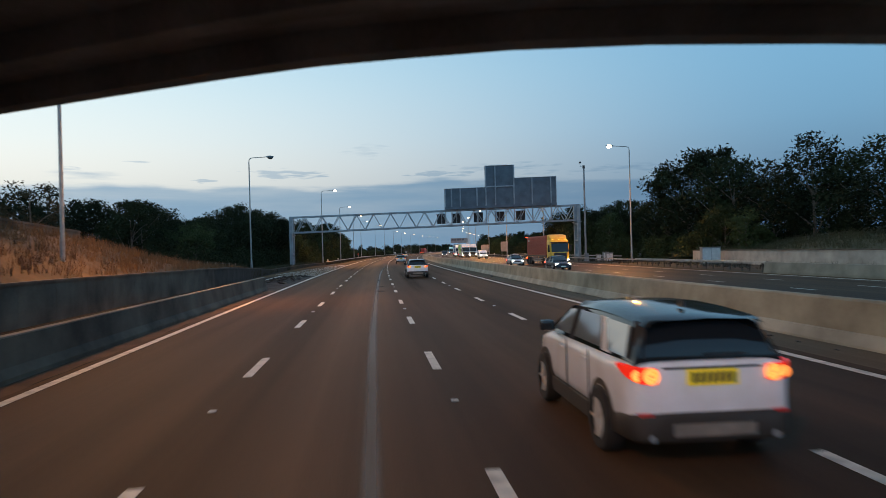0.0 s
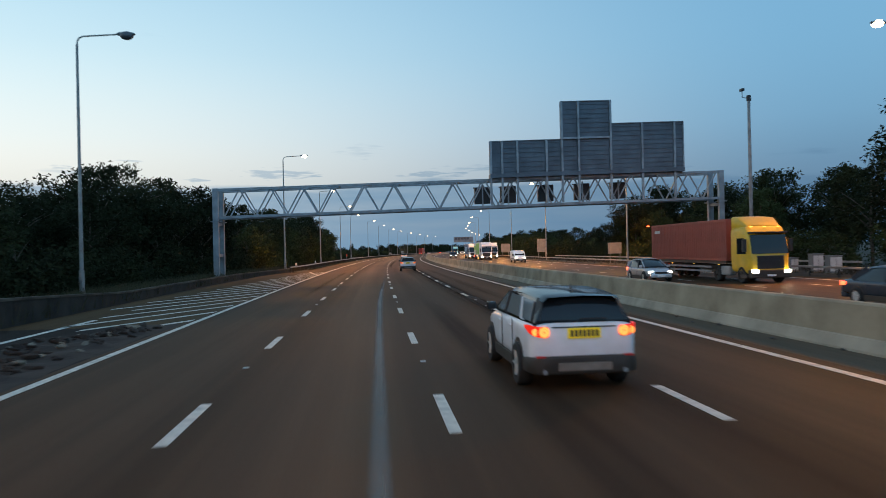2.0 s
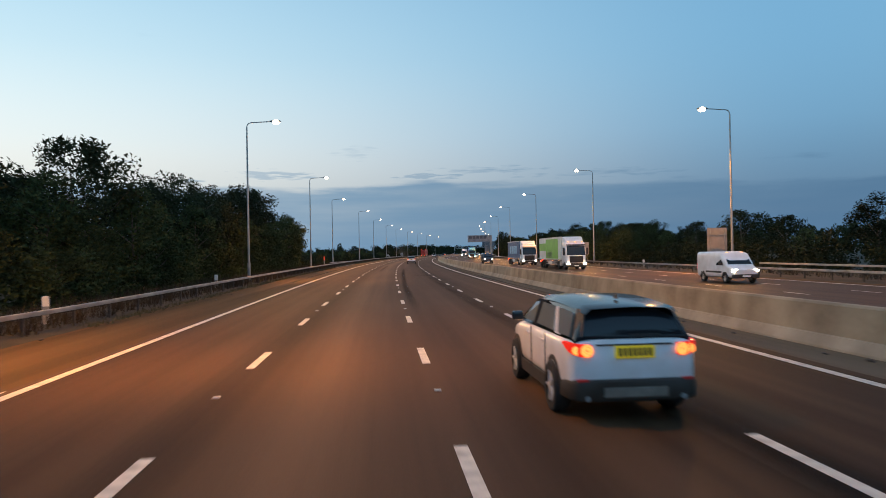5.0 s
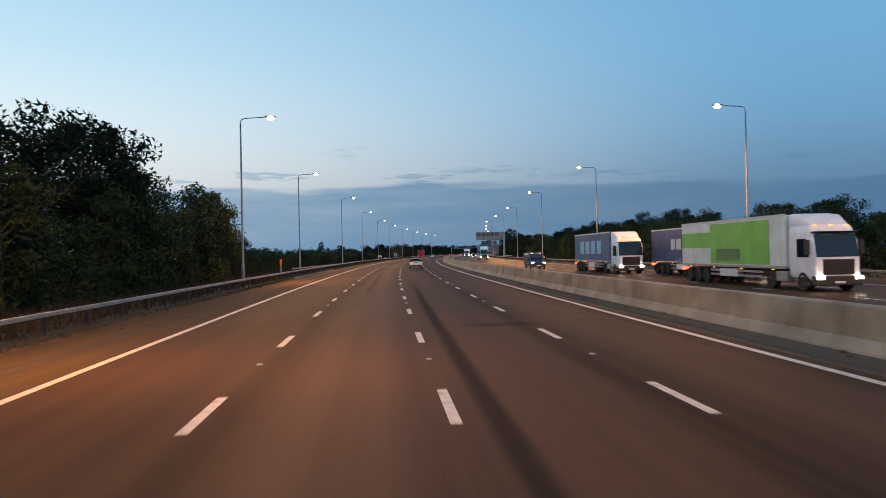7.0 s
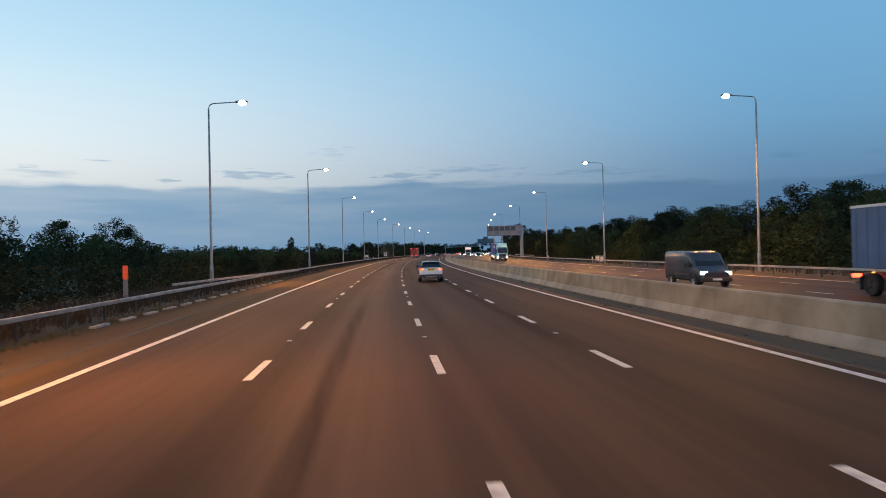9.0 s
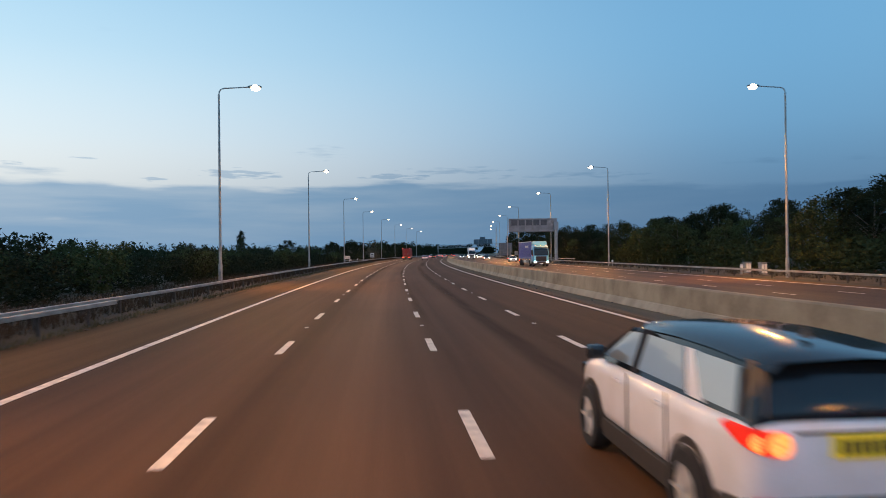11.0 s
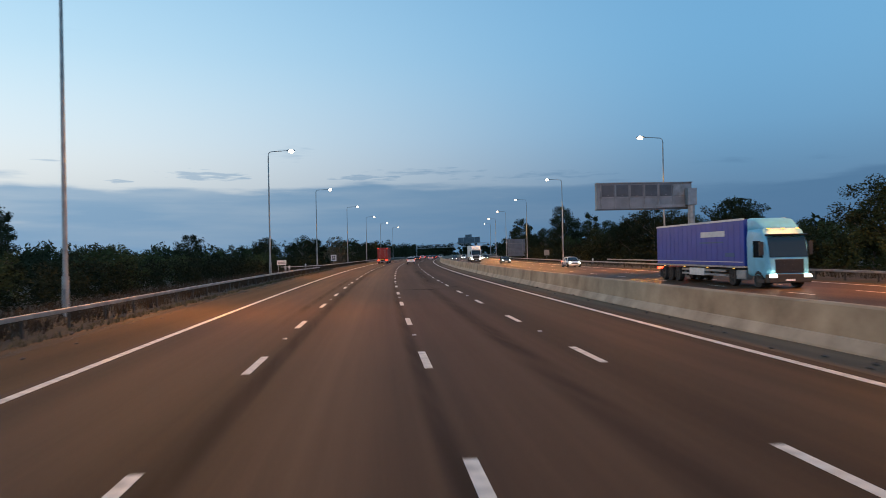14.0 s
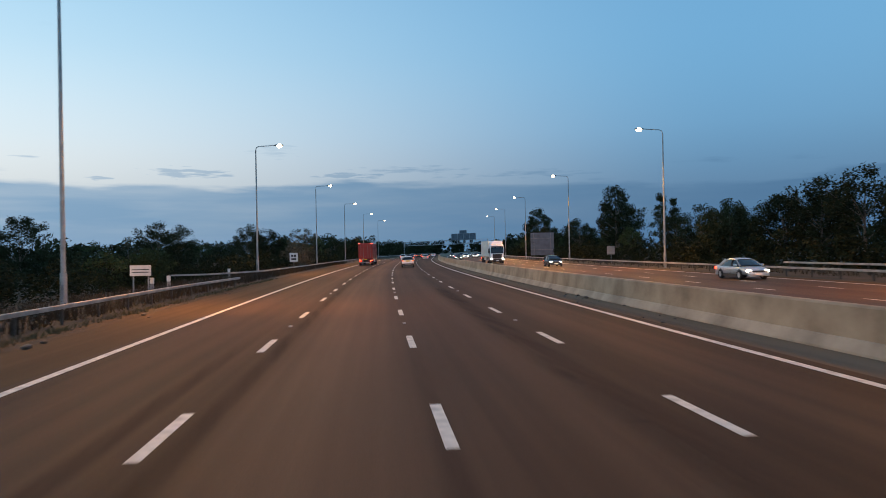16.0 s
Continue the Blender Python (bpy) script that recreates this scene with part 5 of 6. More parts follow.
scrub("scrub", 62, 152, -20.0, -17.0, 3.2, 2.0, 4.2, 31, "leaf_dark", "dark tangled scrub under the trees")
scrub("scrub", 150, 246, -19.0, -15.8, 3.2, 2.0, 4.4, 32, "leaf_green", "dense green scrub behind the guardrail")
scrub("scrub", 244, 300, -22.0, -17.0, 3.0, 1.2, 2.8, 33, "leaf_dark", "low dark scrub behind the guardrail")
scrub("scrub", 296, 480, -24.0, -17.4, 3.0, 1.6, 3.2, 34, "leaf_dark", "low thicket beside the verge", 0.12, 62)
scrub("scrub", 300, 500, -46.0, -26.0, 2.2, 2.0, 3.8, 35, "leaf_dark", "thicket farther off the verge", 0.24, 32)
scrub("scrub", 478, 640, -22.0, -17.0, 2.2, 1.4, 3.2, 36, "leaf_dark", "dark scrub along the far verge", 0.22, 30)
# Two leaf masses added to block the pale sky showing between the trunks.
scrub("scrub", 60, 152, -31.0, -22.0, 2.4, 2.6, 5.0, 51, "leaf_dark", "dark leaf mass added deep in the roadside wood to close its gaps", 0.26, 34)
scrub("scrub", 150, 262, -33.0, -21.0, 2.6, 2.6, 5.2, 52, "leaf_dark", "dark leaf mass added deep in the roadside wood to close its gaps", 0.26, 34)
# This bush is pale because its lit look is painted into the leaves.
scrub("scrub", 519, 533, -18.5, -15.0, 5.0, 2.4, 4.6, 41, "leaf_lamplit", "bush on the verge, its lit look put into a pale leaf colour", 0.12, 50)
scrub("scrub", 78, 172, 35.5, 39.5, 3.2, 2.0, 4.4, 37, "leaf_green", "green scrub along the far verge", 0.18, 38)
scrub("scrub", 168, 240, 35.0, 40.0, 3.0, 1.8, 4.0, 38, "leaf_dark", "dark scrub along the far verge", 0.18, 38)
scrub("scrub", 236, 420, 36.0, 41.0, 3.0, 2.4, 5.4, 39, "leaf_green", "dense green hedge-like scrub beyond the oncoming lanes", 0.2, 34)
scrub("scrub", 410, 700, 34.5, 40.0, 2.2, 1.8, 4.2, 40, "leaf_dark", "dark scrub beyond the oncoming lanes", 0.24, 30)


# far woods out to the skyline
def far_wood(name, s0, s1, d0, d1, n, h0, h1, seed, leaf=0.55):
    rg = np.random.RandomState(seed)
    cs, rs = [], []
    for i in range(n):
        p = at(rg.uniform(s0, s1), rg.uniform(d0, d1))
        h = rg.uniform(h0, h1)
        for k in range(7):
            z = h * rg.uniform(0.12, 0.92)
            w = 2.6 * (1.1 - 0.7 * z / h)
            cs.append((p.x + rg.normal(0, w), p.y + rg.normal(0, w), z))
            rs.append(rg.uniform(1.2, 2.4))
    q, f = leaf_cloud(cs, rs, 34, leaf, seed)
    me = bpy.data.meshes.new(name)
    me.from_pydata(q.tolist(), [], f.tolist())
    me.materials.append(M["leaf_dark"])
    return tagged(new(name, me), "dark band of distant woodland along the motorway", "woodland", kind="stuff")


far_wood("far_woods", 620, 1100, -60, -18, 170, 6, 9.5, 1)
far_wood("far_woods", 680, 1150, 36, 80, 170, 7, 10, 2)
far_wood("far_woods", 240, 700, -170, -55, 200, 4, 7, 3)
far_wood("far_woods", 900, 1400, -120, 160, 220, 8, 12, 4, 0.9)
far_wood("far_woods", 180, 620, 62, 130, 150, 6, 8, 5)


# ---- vehicles: x to their right, y forward, on the ground at their middle ----
def ring(y, w, z0, z1, p=6.0, n=24):
    out = []
    for i in range(n):
        a = 2 * math.pi * (i + 0.5) / n
        c, s = math.cos(a), math.sin(a)
        out.append((w * math.copysign(abs(c) ** (2 / p), c), y, (z0 + z1) / 2 + (z1 - z0) / 2 * math.copysign(abs(s) ** (2 / p), s)))
    return out


def cabin_ring(y, wb, wt, z0, z1, r=0.12):
    """Upright sides leaning in, with rounded shoulders."""
    h = z1 - z0
    r = min(r, h * 0.4)
    half = [(wb, z0), (wb + (wt - wb) * 0.5, z0 + h * 0.5), (wt + 0.015, z1 - r), (wt - r * 0.25, z1 - r * 0.3), (wt - r, z1), (wt * 0.4, z1 + 0.015)]
    return [(x, y, z) for x, z in half] + [(-x, y, z) for x, z in reversed(half)]


def loft(name, rings, material, parent, label="", limit=35):
    n = len(rings[0])
    vs = [v for r in rings for v in r]
    fs = []
    for i in range(len(rings) - 1):
        for j in range(n):
            a, b = i * n + j, i * n + (j + 1) % n
            fs.append((a, b, b + n, a + n))
    fs += [tuple(reversed(range(n))), tuple((len(rings) - 1) * n + j for j in range(n))]
    ob = raw(name, vs, fs, material, parent, label)
    bm = bmesh.new()
    bm.from_mesh(ob.data)
    bmesh.ops.recalc_face_normals(bm, faces=bm.faces)
    bm.to_mesh(ob.data)
    bm.free()
    return smooth(ob, limit)


def quad_panel(name, pts, material, parent, out=0.012, label=""):
    """A thin plate on four corners, raised along its normal."""
    p = [Vector(q) for q in pts]
    nrm = (p[1] - p[0]).cross(p[3] - p[0]).normalized() * out
    vs = [tuple(q) for q in p] + [tuple(q + nrm) for q in p]
    return raw(name, vs, [(0, 3, 2, 1), (4, 5, 6, 7), (0, 1, 5, 4), (1, 2, 6, 5), (2, 3, 7, 6), (3, 0, 4, 7)], material, parent, label)


wheel_data = {}


def wheel(parent, x, y, r, w, rim="rim"):
    """A tyre with its rim, the rim facing outward."""
    key = (r, w, rim)
    if key not in wheel_data:
        bm = bmesh.new()
        prof = [(r * 0.62, -w / 2), (r * 0.92, -w / 2), (r, -w * 0.32), (r, w * 0.32), (r * 0.92, w / 2), (r * 0.62, w / 2)]
        n = 24
        vs = [[bm.verts.new((o, q * math.cos(6.2832 * i / n), q * math.sin(6.2832 * i / n))) for q, o in prof] for i in range(n)]
        for i in range(n):
            for j in range(len(prof) - 1):
                bm.faces.new((vs[i][j], vs[i][j + 1], vs[(i + 1) % n][j + 1], vs[(i + 1) % n][j]))
        bmesh.ops.recalc_face_normals(bm, faces=bm.faces)
        t = smooth(part("tyre", bm, "rubber", parent))
        bm = bmesh.new()
        rod(bm, (-w * 0.38, 0, 0), (w * 0.38, 0, 0), r * 0.66, None, 24)
        for i in range(5):
            a = 6.2832 * i / 5
            bar(bm, (w * 0.41, 0, 0), (w * 0.41, r * 0.6 * math.cos(a), r * 0.6 * math.sin(a)), r * 0.16, w * 0.12)
            bar(bm, (-w * 0.41, 0, 0), (-w * 0.41, r * 0.6 * math.cos(a), r * 0.6 * math.sin(a)), r * 0.16, w * 0.12)
        rod(bm, (-w * 0.46, 0, 0), (w * 0.46, 0, 0), r * 0.14, None, 10)
        q = part("rim", bm, rim, t)
        wheel_data[key] = (t.data, q.data)
    else:
        t = new("tyre", wheel_data[key][0])
        t.parent = parent
        q = new("rim", wheel_data[key][1])
        q.parent = t
    t.name = "wheel"
    t.matrix_basis = Matrix.Translation((x, y, r))
    return t


def arch(parent, side, x, y, r0, r1, zc, material="clad"):
    """A lip over a wheel, its dark half disc painting in the shaded well."""
    bm = bmesh.new()
    n = 16
    vs = []
    for i in range(n + 1):
        a = radians(-8 + 196 * i / n)
        c, s = math.cos(a), math.sin(a)
        vs.append([bm.verts.new((x + o * side, y + q * c, zc + q * s)) for q, o in ((0.0, 0.0), (r1, 0.0), (r1, 0.03), (r0, 0.03))])
    for i in range(n):
        for j in range(3):
            bm.faces.new((vs[i][j], vs[i][j + 1], vs[i + 1][j + 1], vs[i + 1][j]))
    bmesh.ops.remove_doubles(bm, verts=bm.verts, dist=0.001)
    bmesh.ops.recalc_face_normals(bm, faces=bm.faces)
    return part("wheel_arch", bm, material, parent)


def bars(parent, name, x0, x1, y, z0, z1, n, material, facing=1):
    w = (x1 - x0) / n
    for i in range(n):
        boxed(name, (x0 + w * (i + 0.18), x0 + w * (i + 0.82), min(y, y + 0.004 * facing), max(y, y + 0.004 * facing), z0, z1), material, parent)


SHAPES = {  # half length, half width, waist, roof, wheel radius, axles, cabin stations (y, top half width, roof height)
    "suv": (2.28, 0.90, 1.14, 1.60, 0.37, (-1.37, 1.38), [(-2.22, 0.78, 1.17), (-2.13, 0.72, 1.36), (-2.04, 0.665, 1.49), (-1.85, 0.655, 1.545), (-1.3, 0.66, 1.575), (-0.6, 0.665, 1.59), (0.25, 0.655, 1.57), (0.52, 0.63, 1.51), (1.22, 0.75, 1.13)]),
    "hatch": (2.08, 0.89, 0.94, 1.46, 0.31, (-1.25, 1.3), [(-2.02, 0.72, 0.97), (-1.75, 0.62, 1.34), (-1.3, 0.63, 1.43), (-0.3, 0.64, 1.46), (0.3, 0.62, 1.41), (1.2, 0.70, 0.96)]),
    "saloon": (2.32, 0.91, 0.93, 1.44, 0.32, (-1.35, 1.4), [(-1.85, 0.70, 0.96), (-1.05, 0.60, 1.37), (-0.5, 0.63, 1.43), (0.15, 0.63, 1.42), (0.5, 0.60, 1.34), (1.3, 0.70, 0.95)]),
}


def car(shape, m, paint, label, roof=None, tails=True, heads=True, plate="yellow_plate_glow", name="car", category="car"):
    L, W, waist, top, r, axles, st = SHAPES[shape]
    root = thing(name, m, label, category, "traffic")
    b0 = 0.37 if shape == "suv" else 0.30
    tail_end = [ring(-L, W * 0.84, b0 + 0.18, waist - 0.10), ring(-L + 0.07, W * 0.95, b0 + 0.06, waist - 0.01)]
    if shape == "suv":         # fuller, rounded quarters
        tail_end = [ring(-L, W * 0.80, b0 + 0.22, waist - 0.07, 7), ring(-L + 0.025, W * 0.885, b0 + 0.14, waist - 0.025, 7), ring(-L + 0.09, W * 0.955, b0 + 0.08, waist - 0.005, 7), ring(-L + 0.22, W * 0.985, b0 + 0.04, waist, 7)]
    body = loft("body", tail_end + [ring(-L + 0.7, W, b0, waist), ring(0, W, b0, waist - 0.01), ring(axles[1] - 0.1, W * 0.99, b0, waist - 0.04),
                         ring(L - 0.5, W * 0.95, b0 + 0.02, waist - 0.12), ring(L - 0.12, W * 0.84, b0 + 0.06, waist - 0.24), ring(L, W * 0.66, b0 + 0.12, waist - 0.34)], paint, root)
    cab = loft("cabin_glass", [cabin_ring(y, W * 0.90, t, waist - 0.06, z) for y, t, z in st], "glass", root, "dark tinted glass all round")
    # roof skin, pillars
    rs = [q for q in st if q[2] > top - 0.13]
    if shape == "suv":         # the roof runs out into a lip over the rear glass
        rs = [(-2.19, 0.63, 1.505), (-2.10, 0.655, 1.525)] + [q for q in rs if q[0] > -2.0]
    vs, fs = [], []
    for y, t, z in rs:
        vs += [(-t - 0.01, y, z - 0.05), (-t + 0.07, y, z + 0.022), (0, y, z + 0.045), (t - 0.07, y, z + 0.022), (t + 0.01, y, z - 0.05)]
    for i in range(len(rs) - 1):
        for j in range(4):
            a = i * 5 + j
            fs.append((a, a + 1, a + 6, a + 5))
    smooth(raw("roof", vs, fs, roof or paint, root, "glossy black roof" if roof else ""), 60)
    last = st[-1]
    up = [q for q in st if q[2] > waist + 0.3]
    for sx in (-1, 1):
        bm = bmesh.new()
        bar(bm, (sx * (W * 0.885), last[0] + 0.02, waist - 0.02), (sx * (up[-1][1] + 0.01), up[-1][0], up[-1][2] - 0.03), 0.05, 0.06)
        part("windscreen_pillar", bm, paint if not roof else roof, root)
        bm = bmesh.new()
        bar(bm, (sx * W * 0.905, 0.1, waist - 0.05), (sx * (up[len(up) // 2][1] + 0.03), 0.02, top - 0.07), 0.03, 0.10)
        part("door_pillar", bm, "black", root)
        bm = bmesh.new()
        if shape == "suv":
            bm.free()
            pts = [(sx * 0.802, -1.46, waist - 0.03), (sx * 0.802, -1.16, waist - 0.03), (sx * 0.693, -0.90, top - 0.12), (sx * 0.693, -1.10, top - 0.12)]
            quad_panel("rear_pillar", pts if sx > 0 else pts[::-1], paint, root, 0.016)
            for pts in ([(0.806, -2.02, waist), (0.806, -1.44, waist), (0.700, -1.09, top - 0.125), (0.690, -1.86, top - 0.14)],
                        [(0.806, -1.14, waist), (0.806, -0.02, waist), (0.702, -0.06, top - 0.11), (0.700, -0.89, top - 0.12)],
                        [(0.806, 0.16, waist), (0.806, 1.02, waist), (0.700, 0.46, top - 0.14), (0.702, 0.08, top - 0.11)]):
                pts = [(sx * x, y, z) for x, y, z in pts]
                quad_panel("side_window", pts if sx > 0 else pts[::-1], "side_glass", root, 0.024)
            pts = [(sx * 0.70, -2.23, waist + 0.02), (sx * 0.795, -2.10, waist - 0.02), (sx * 0.665, -1.92, top - 0.08), (sx * 0.60, -2.06, top - 0.11)]
            quad_panel("window_trim", pts if sx > 0 else pts[::-1], "black", root, 0.014)
        else:
            bar(bm, (sx * W * 0.90, st[0][0] + 0.22, waist - 0.05), (sx * (up[0][1] + 0.02), up[0][0] - 0.03, up[0][2] - 0.05), 0.04, 0.26)
            part("rear_pillar", bm, paint, root)
        for y in axles:
            arch(root, sx, sx * (W * 0.965), y, r * 1.02, r * 1.22, r, "clad" if shape == "suv" else "black")
            wheel(root, sx * (W - 0.07), y, r, 0.24)
        boxed("sill", (sx * W * 0.97 - 0.03, sx * W * 0.97 + 0.03, axles[0] + r + 0.08, axles[1] - r - 0.08, b0 - 0.12, b0 + 0.08), "clad", root, 0.015)
        bm = bmesh.new()
        box(bm, sx * W + sx * 0.06 - 0.10, sx * W + sx * 0.06 + 0.10, 0.90, 1.04, waist - 0.03, waist + 0.13, 0.045)
        mir = part("mirror", bm, paint if not roof else roof, root)
        for y in (0.42, -0.72):
            boxed("door_handle", (sx * W - 0.02, sx * W + 0.025, y - 0.10, y + 0.10, waist - 0.20, waist - 0.165), paint, root, 0.008)
        boxed("door_gap", (sx * W - 0.012, sx * W + 0.002, 0.095, 0.107, b0 + 0.06, waist - 0.05), "black", root)
        boxed("door_gap", (sx * W - 0.012, sx * W + 0.002, -0.915, -0.903, b0 + 0.12, waist - 0.05), "black", root)
        # lamps
        if shape == "suv":
            plan = [(0.585, -L - 0.004), (0.66, -L - 0.006), (0.745, -L + 0.002), (0.815, -L + 0.035), (0.868, -L + 0.10), (0.893, -L + 0.20), (0.900, -L + 0.31)]
            vs = []
            for (px_, py_), (za, zb) in zip(plan, ((0.235, 0.075), (0.245, 0.07), (0.235, 0.065), (0.21, 0.06), (0.17, 0.055), (0.12, 0.05), (0.075, 0.05))):
                for o in (-0.05, 0.012):
                    q = Vector((px_, py_ - o)) if px_ < 0.8 else Vector((px_ + o, py_ - o * 0.4))
                    vs += [(sx * q.x, q.y, waist - za), (sx * q.x, q.y, waist - zb)]
            fs = [(0, 1, 3, 2), (24, 26, 27, 25)]
            for i in range(6):
                a = 4 * i
                fs += [(a + 2, a + 3, a + 7, a + 6), (a, a + 4, a + 5, a + 1), (a + 1, a + 5, a + 7, a + 3), (a, a + 2, a + 6, a + 4)]
            tl = smooth(raw("tail_lamp", vs, fs, "tail", root, "lit red tail lamp"), 50)
            for q, rr in ((0.655, 0.066), (0.785, 0.042)):
                bm = bmesh.new()
                yy = -L - 0.03 if q < 0.7 else -L + 0.012
                for rad, thick in ((rr, 0.022), (rr * 0.42, 0.016)):
                    ringv = [[bm.verts.new((sx * q + (rad + thick * math.cos(b)) * math.cos(a), yy + 0.012 * math.sin(b), waist - 0.155 + (rad + thick * math.cos(b)) * math.sin(a))) for b in (0.0, 1.57, 3.14, 4.71)] for a in [6.2832 * i / 16 for i in range(16)]]
                    for i in range(16):
                        for j in range(4):
                            bm.faces.new((ringv[i][j], ringv[i][(j + 1) % 4], ringv[(i + 1) % 16][(j + 1) % 4], ringv[(i + 1) % 16][j]))
                smooth(part("lamp_ring", bm, "tail_hot", tl))
        tl = tl if shape == "suv" else boxed("tail_lamp", (min(sx * W * 0.66, sx * W * 0.975), max(sx * W * 0.66, sx * W * 0.975), -L - 0.015, -L + 0.34, waist - 0.25, waist - 0.085), "tail_bright", root, 0.05, "lit red tail lamp")
        for q, rr in () if shape == "suv" else ((0.755, 0.075), (0.895, 0.045)):
            bm = bmesh.new()
            bmesh.ops.create_uvsphere(bm, u_segments=12, v_segments=6, radius=1, matrix=Matrix.Translation((sx * W * q, -L - 0.02, waist - 0.165)) @ Matrix.Diagonal((rr, 0.02, rr, 1)))
            smooth(part("lamp_ring", bm, "tail_hot", tl))
        boxed("reflector", (min(sx * W * 0.72, sx * W * 0.88), max(sx * W * 0.72, sx * W * 0.88), -L - 0.045, -L + 0.05, b0 + 0.205, b0 + 0.235), "reflector", root)
        boxed("head_lamp", (min(sx * W * 0.52, sx * W * 0.86), max(sx * W * 0.52, sx * W * 0.86), L - 0.30, L - 0.07, waist - 0.40, waist - 0.25), "head" if heads else "glass", root, 0.03, "bright lit head lamp" if heads else "")
    if shape == "suv":
        bump = loft("rear_bumper", [ring(-L - 0.05, W * 0.78, b0 - 0.04, b0 + 0.20, 8), ring(-L - 0.025, W * 0.88, b0 - 0.07, b0 + 0.225, 8), ring(-L + 0.05, W * 0.965, b0 - 0.08, b0 + 0.235, 8), ring(-L + 0.22, W * 1.005, b0 - 0.08, b0 + 0.24, 8), ring(-L + 0.42, W * 1.01, b0 - 0.08, b0 + 0.20, 8)], "clad", root, "dark unpainted rear bumper")
    else:
        bump = boxed("rear_bumper", (-W * 0.93, W * 0.93, -L - 0.04, -L + 0.30, b0 - 0.06, b0 + 0.15), paint, root, 0.04)
    if shape == "suv":
        boxed("skid_plate", (-0.44, 0.44, -L - 0.066, -L - 0.03, b0 - 0.01, b0 + 0.12), "skid", bump, 0.01)
        for sx in (-1, 1):
            bm = bmesh.new()
            rod(bm, (sx * 0.66, -L - 0.06, b0 - 0.02), (sx * 0.66, -L + 0.1, b0 - 0.02), 0.04, 0.04, 10)
            part("exhaust", bm, "galv_dull", bump)
        boxed("tailgate_trim", (-W * 0.58, W * 0.58, -L - 0.012, -L + 0.05, waist - 0.095, waist - 0.075), "black", root)
        boxed("rear_wiper", (-0.05, 0.38, -2.245, -2.21, waist + 0.03, waist + 0.05), "black", root)
        bm = bmesh.new()
        bmesh.ops.create_cone(bm, cap_ends=True, segments=8, radius1=0.05, radius2=0.012, depth=0.09, matrix=Matrix.Translation((0.0, -1.55, top + 0.07)) @ Matrix.Diagonal((0.5, 1.6, 1, 1)))
        part("aerial_fin", bm, "black", root)
    pl = boxed("number_plate", (-0.27, 0.27, -L - 0.035, -L - 0.0, waist - 0.265, waist - 0.10), plate, root, 0.006, "yellow rear plate")
    bars(pl, "plate_bar", -0.24, 0.24, -L - 0.041, waist - 0.235, waist - 0.13, 7, "black", 1)
    boxed("front_bumper", (-W * 0.80, W * 0.80, L - 0.22, L + 0.03, b0 - 0.04, b0 + 0.17), paint, root, 0.05)
    boxed("grille", (-W * 0.46, W * 0.46, L - 0.12, L + 0.015, waist - 0.43, waist - 0.30), "black", root, 0.02)
    fp = boxed("number_plate", (-0.26, 0.26, L + 0.03, L + 0.045, b0 + 0.03, b0 + 0.14), "plate_white", root)
    return root


def van(m, paint, label):
    root = thing("van", m, label, "van", "traffic")
    W, r = 0.98, 0.34
    loft("body", [ring(-2.6, W * 0.93, 0.42, 1.98, 9), ring(-2.5, W, 0.34, 2.06, 9), ring(0.4, W, 0.34, 2.08, 9), ring(1.05, W * 0.99, 0.34, 1.98, 8), ring(1.75, W * 0.97, 0.34, 1.24, 7), ring(2.35, W * 0.90, 0.36, 1.02, 6), ring(2.6, W * 0.72, 0.42, 0.86, 6)], paint, root)
    quad_panel("windscreen", [(-0.80, 1.78, 1.24), (0.80, 1.78, 1.24), (0.72, 1.07, 1.90), (-0.72, 1.07, 1.90)], "glass", root, 0.05)
    for sx in (-1, 1):
        pts = [(sx * (W + 0.002), 1.45, 1.16), (sx * (W + 0.002), 0.45, 1.16), (sx * (W - 0.02), 0.45, 1.72), (sx * (W - 0.02), 0.98, 1.72)]
        quad_panel("side_window", pts if sx > 0 else pts[::-1], "glass", root, 0.014)
        for y in (-1.6, 1.65):
            arch(root, sx, sx * W * 0.985, y, r * 1.02, r * 1.2, r, "black")
            wheel(root, sx * (W - 0.10), y, r, 0.22)
        boxed("head_lamp", (min(sx * 0.52, sx * 0.86), max(sx * 0.52, sx * 0.86), 2.32, 2.55, 0.74, 0.92), "head", root, 0.03, "bright lit head lamp")
        boxed("mirror", (sx * 1.10 - 0.11, sx * 1.10 + 0.11, 1.22, 1.34, 1.18, 1.44), "black", root, 0.03)
        boxed("side_trim", (sx * W - 0.015, sx * W + 0.018, -1.1, 1.15, 0.66, 0.78), "black", root, 0.01)
        boxed("tail_lamp", (min(sx * 0.84, sx * 0.95), max(sx * 0.84, sx * 0.95), -2.63, -2.5, 0.8, 1.25), "tail", root, 0.02)
        boxed("marker_lamp", (sx * 0.5 - 0.08, sx * 0.5 + 0.08, 0.98, 1.06, 2.0, 2.04), "amber", root)
    boxed("bumper", (-W * 0.88, W * 0.88, 2.35, 2.64, 0.34, 0.6), "black", root, 0.05)
    boxed("grille", (-0.46, 0.46, 2.45, 2.59, 0.72, 0.88), "black", root, 0.03)
    boxed("number_plate", (-0.26, 0.26, 2.64, 2.655, 0.42, 0.53), "plate_white", root)
    return root


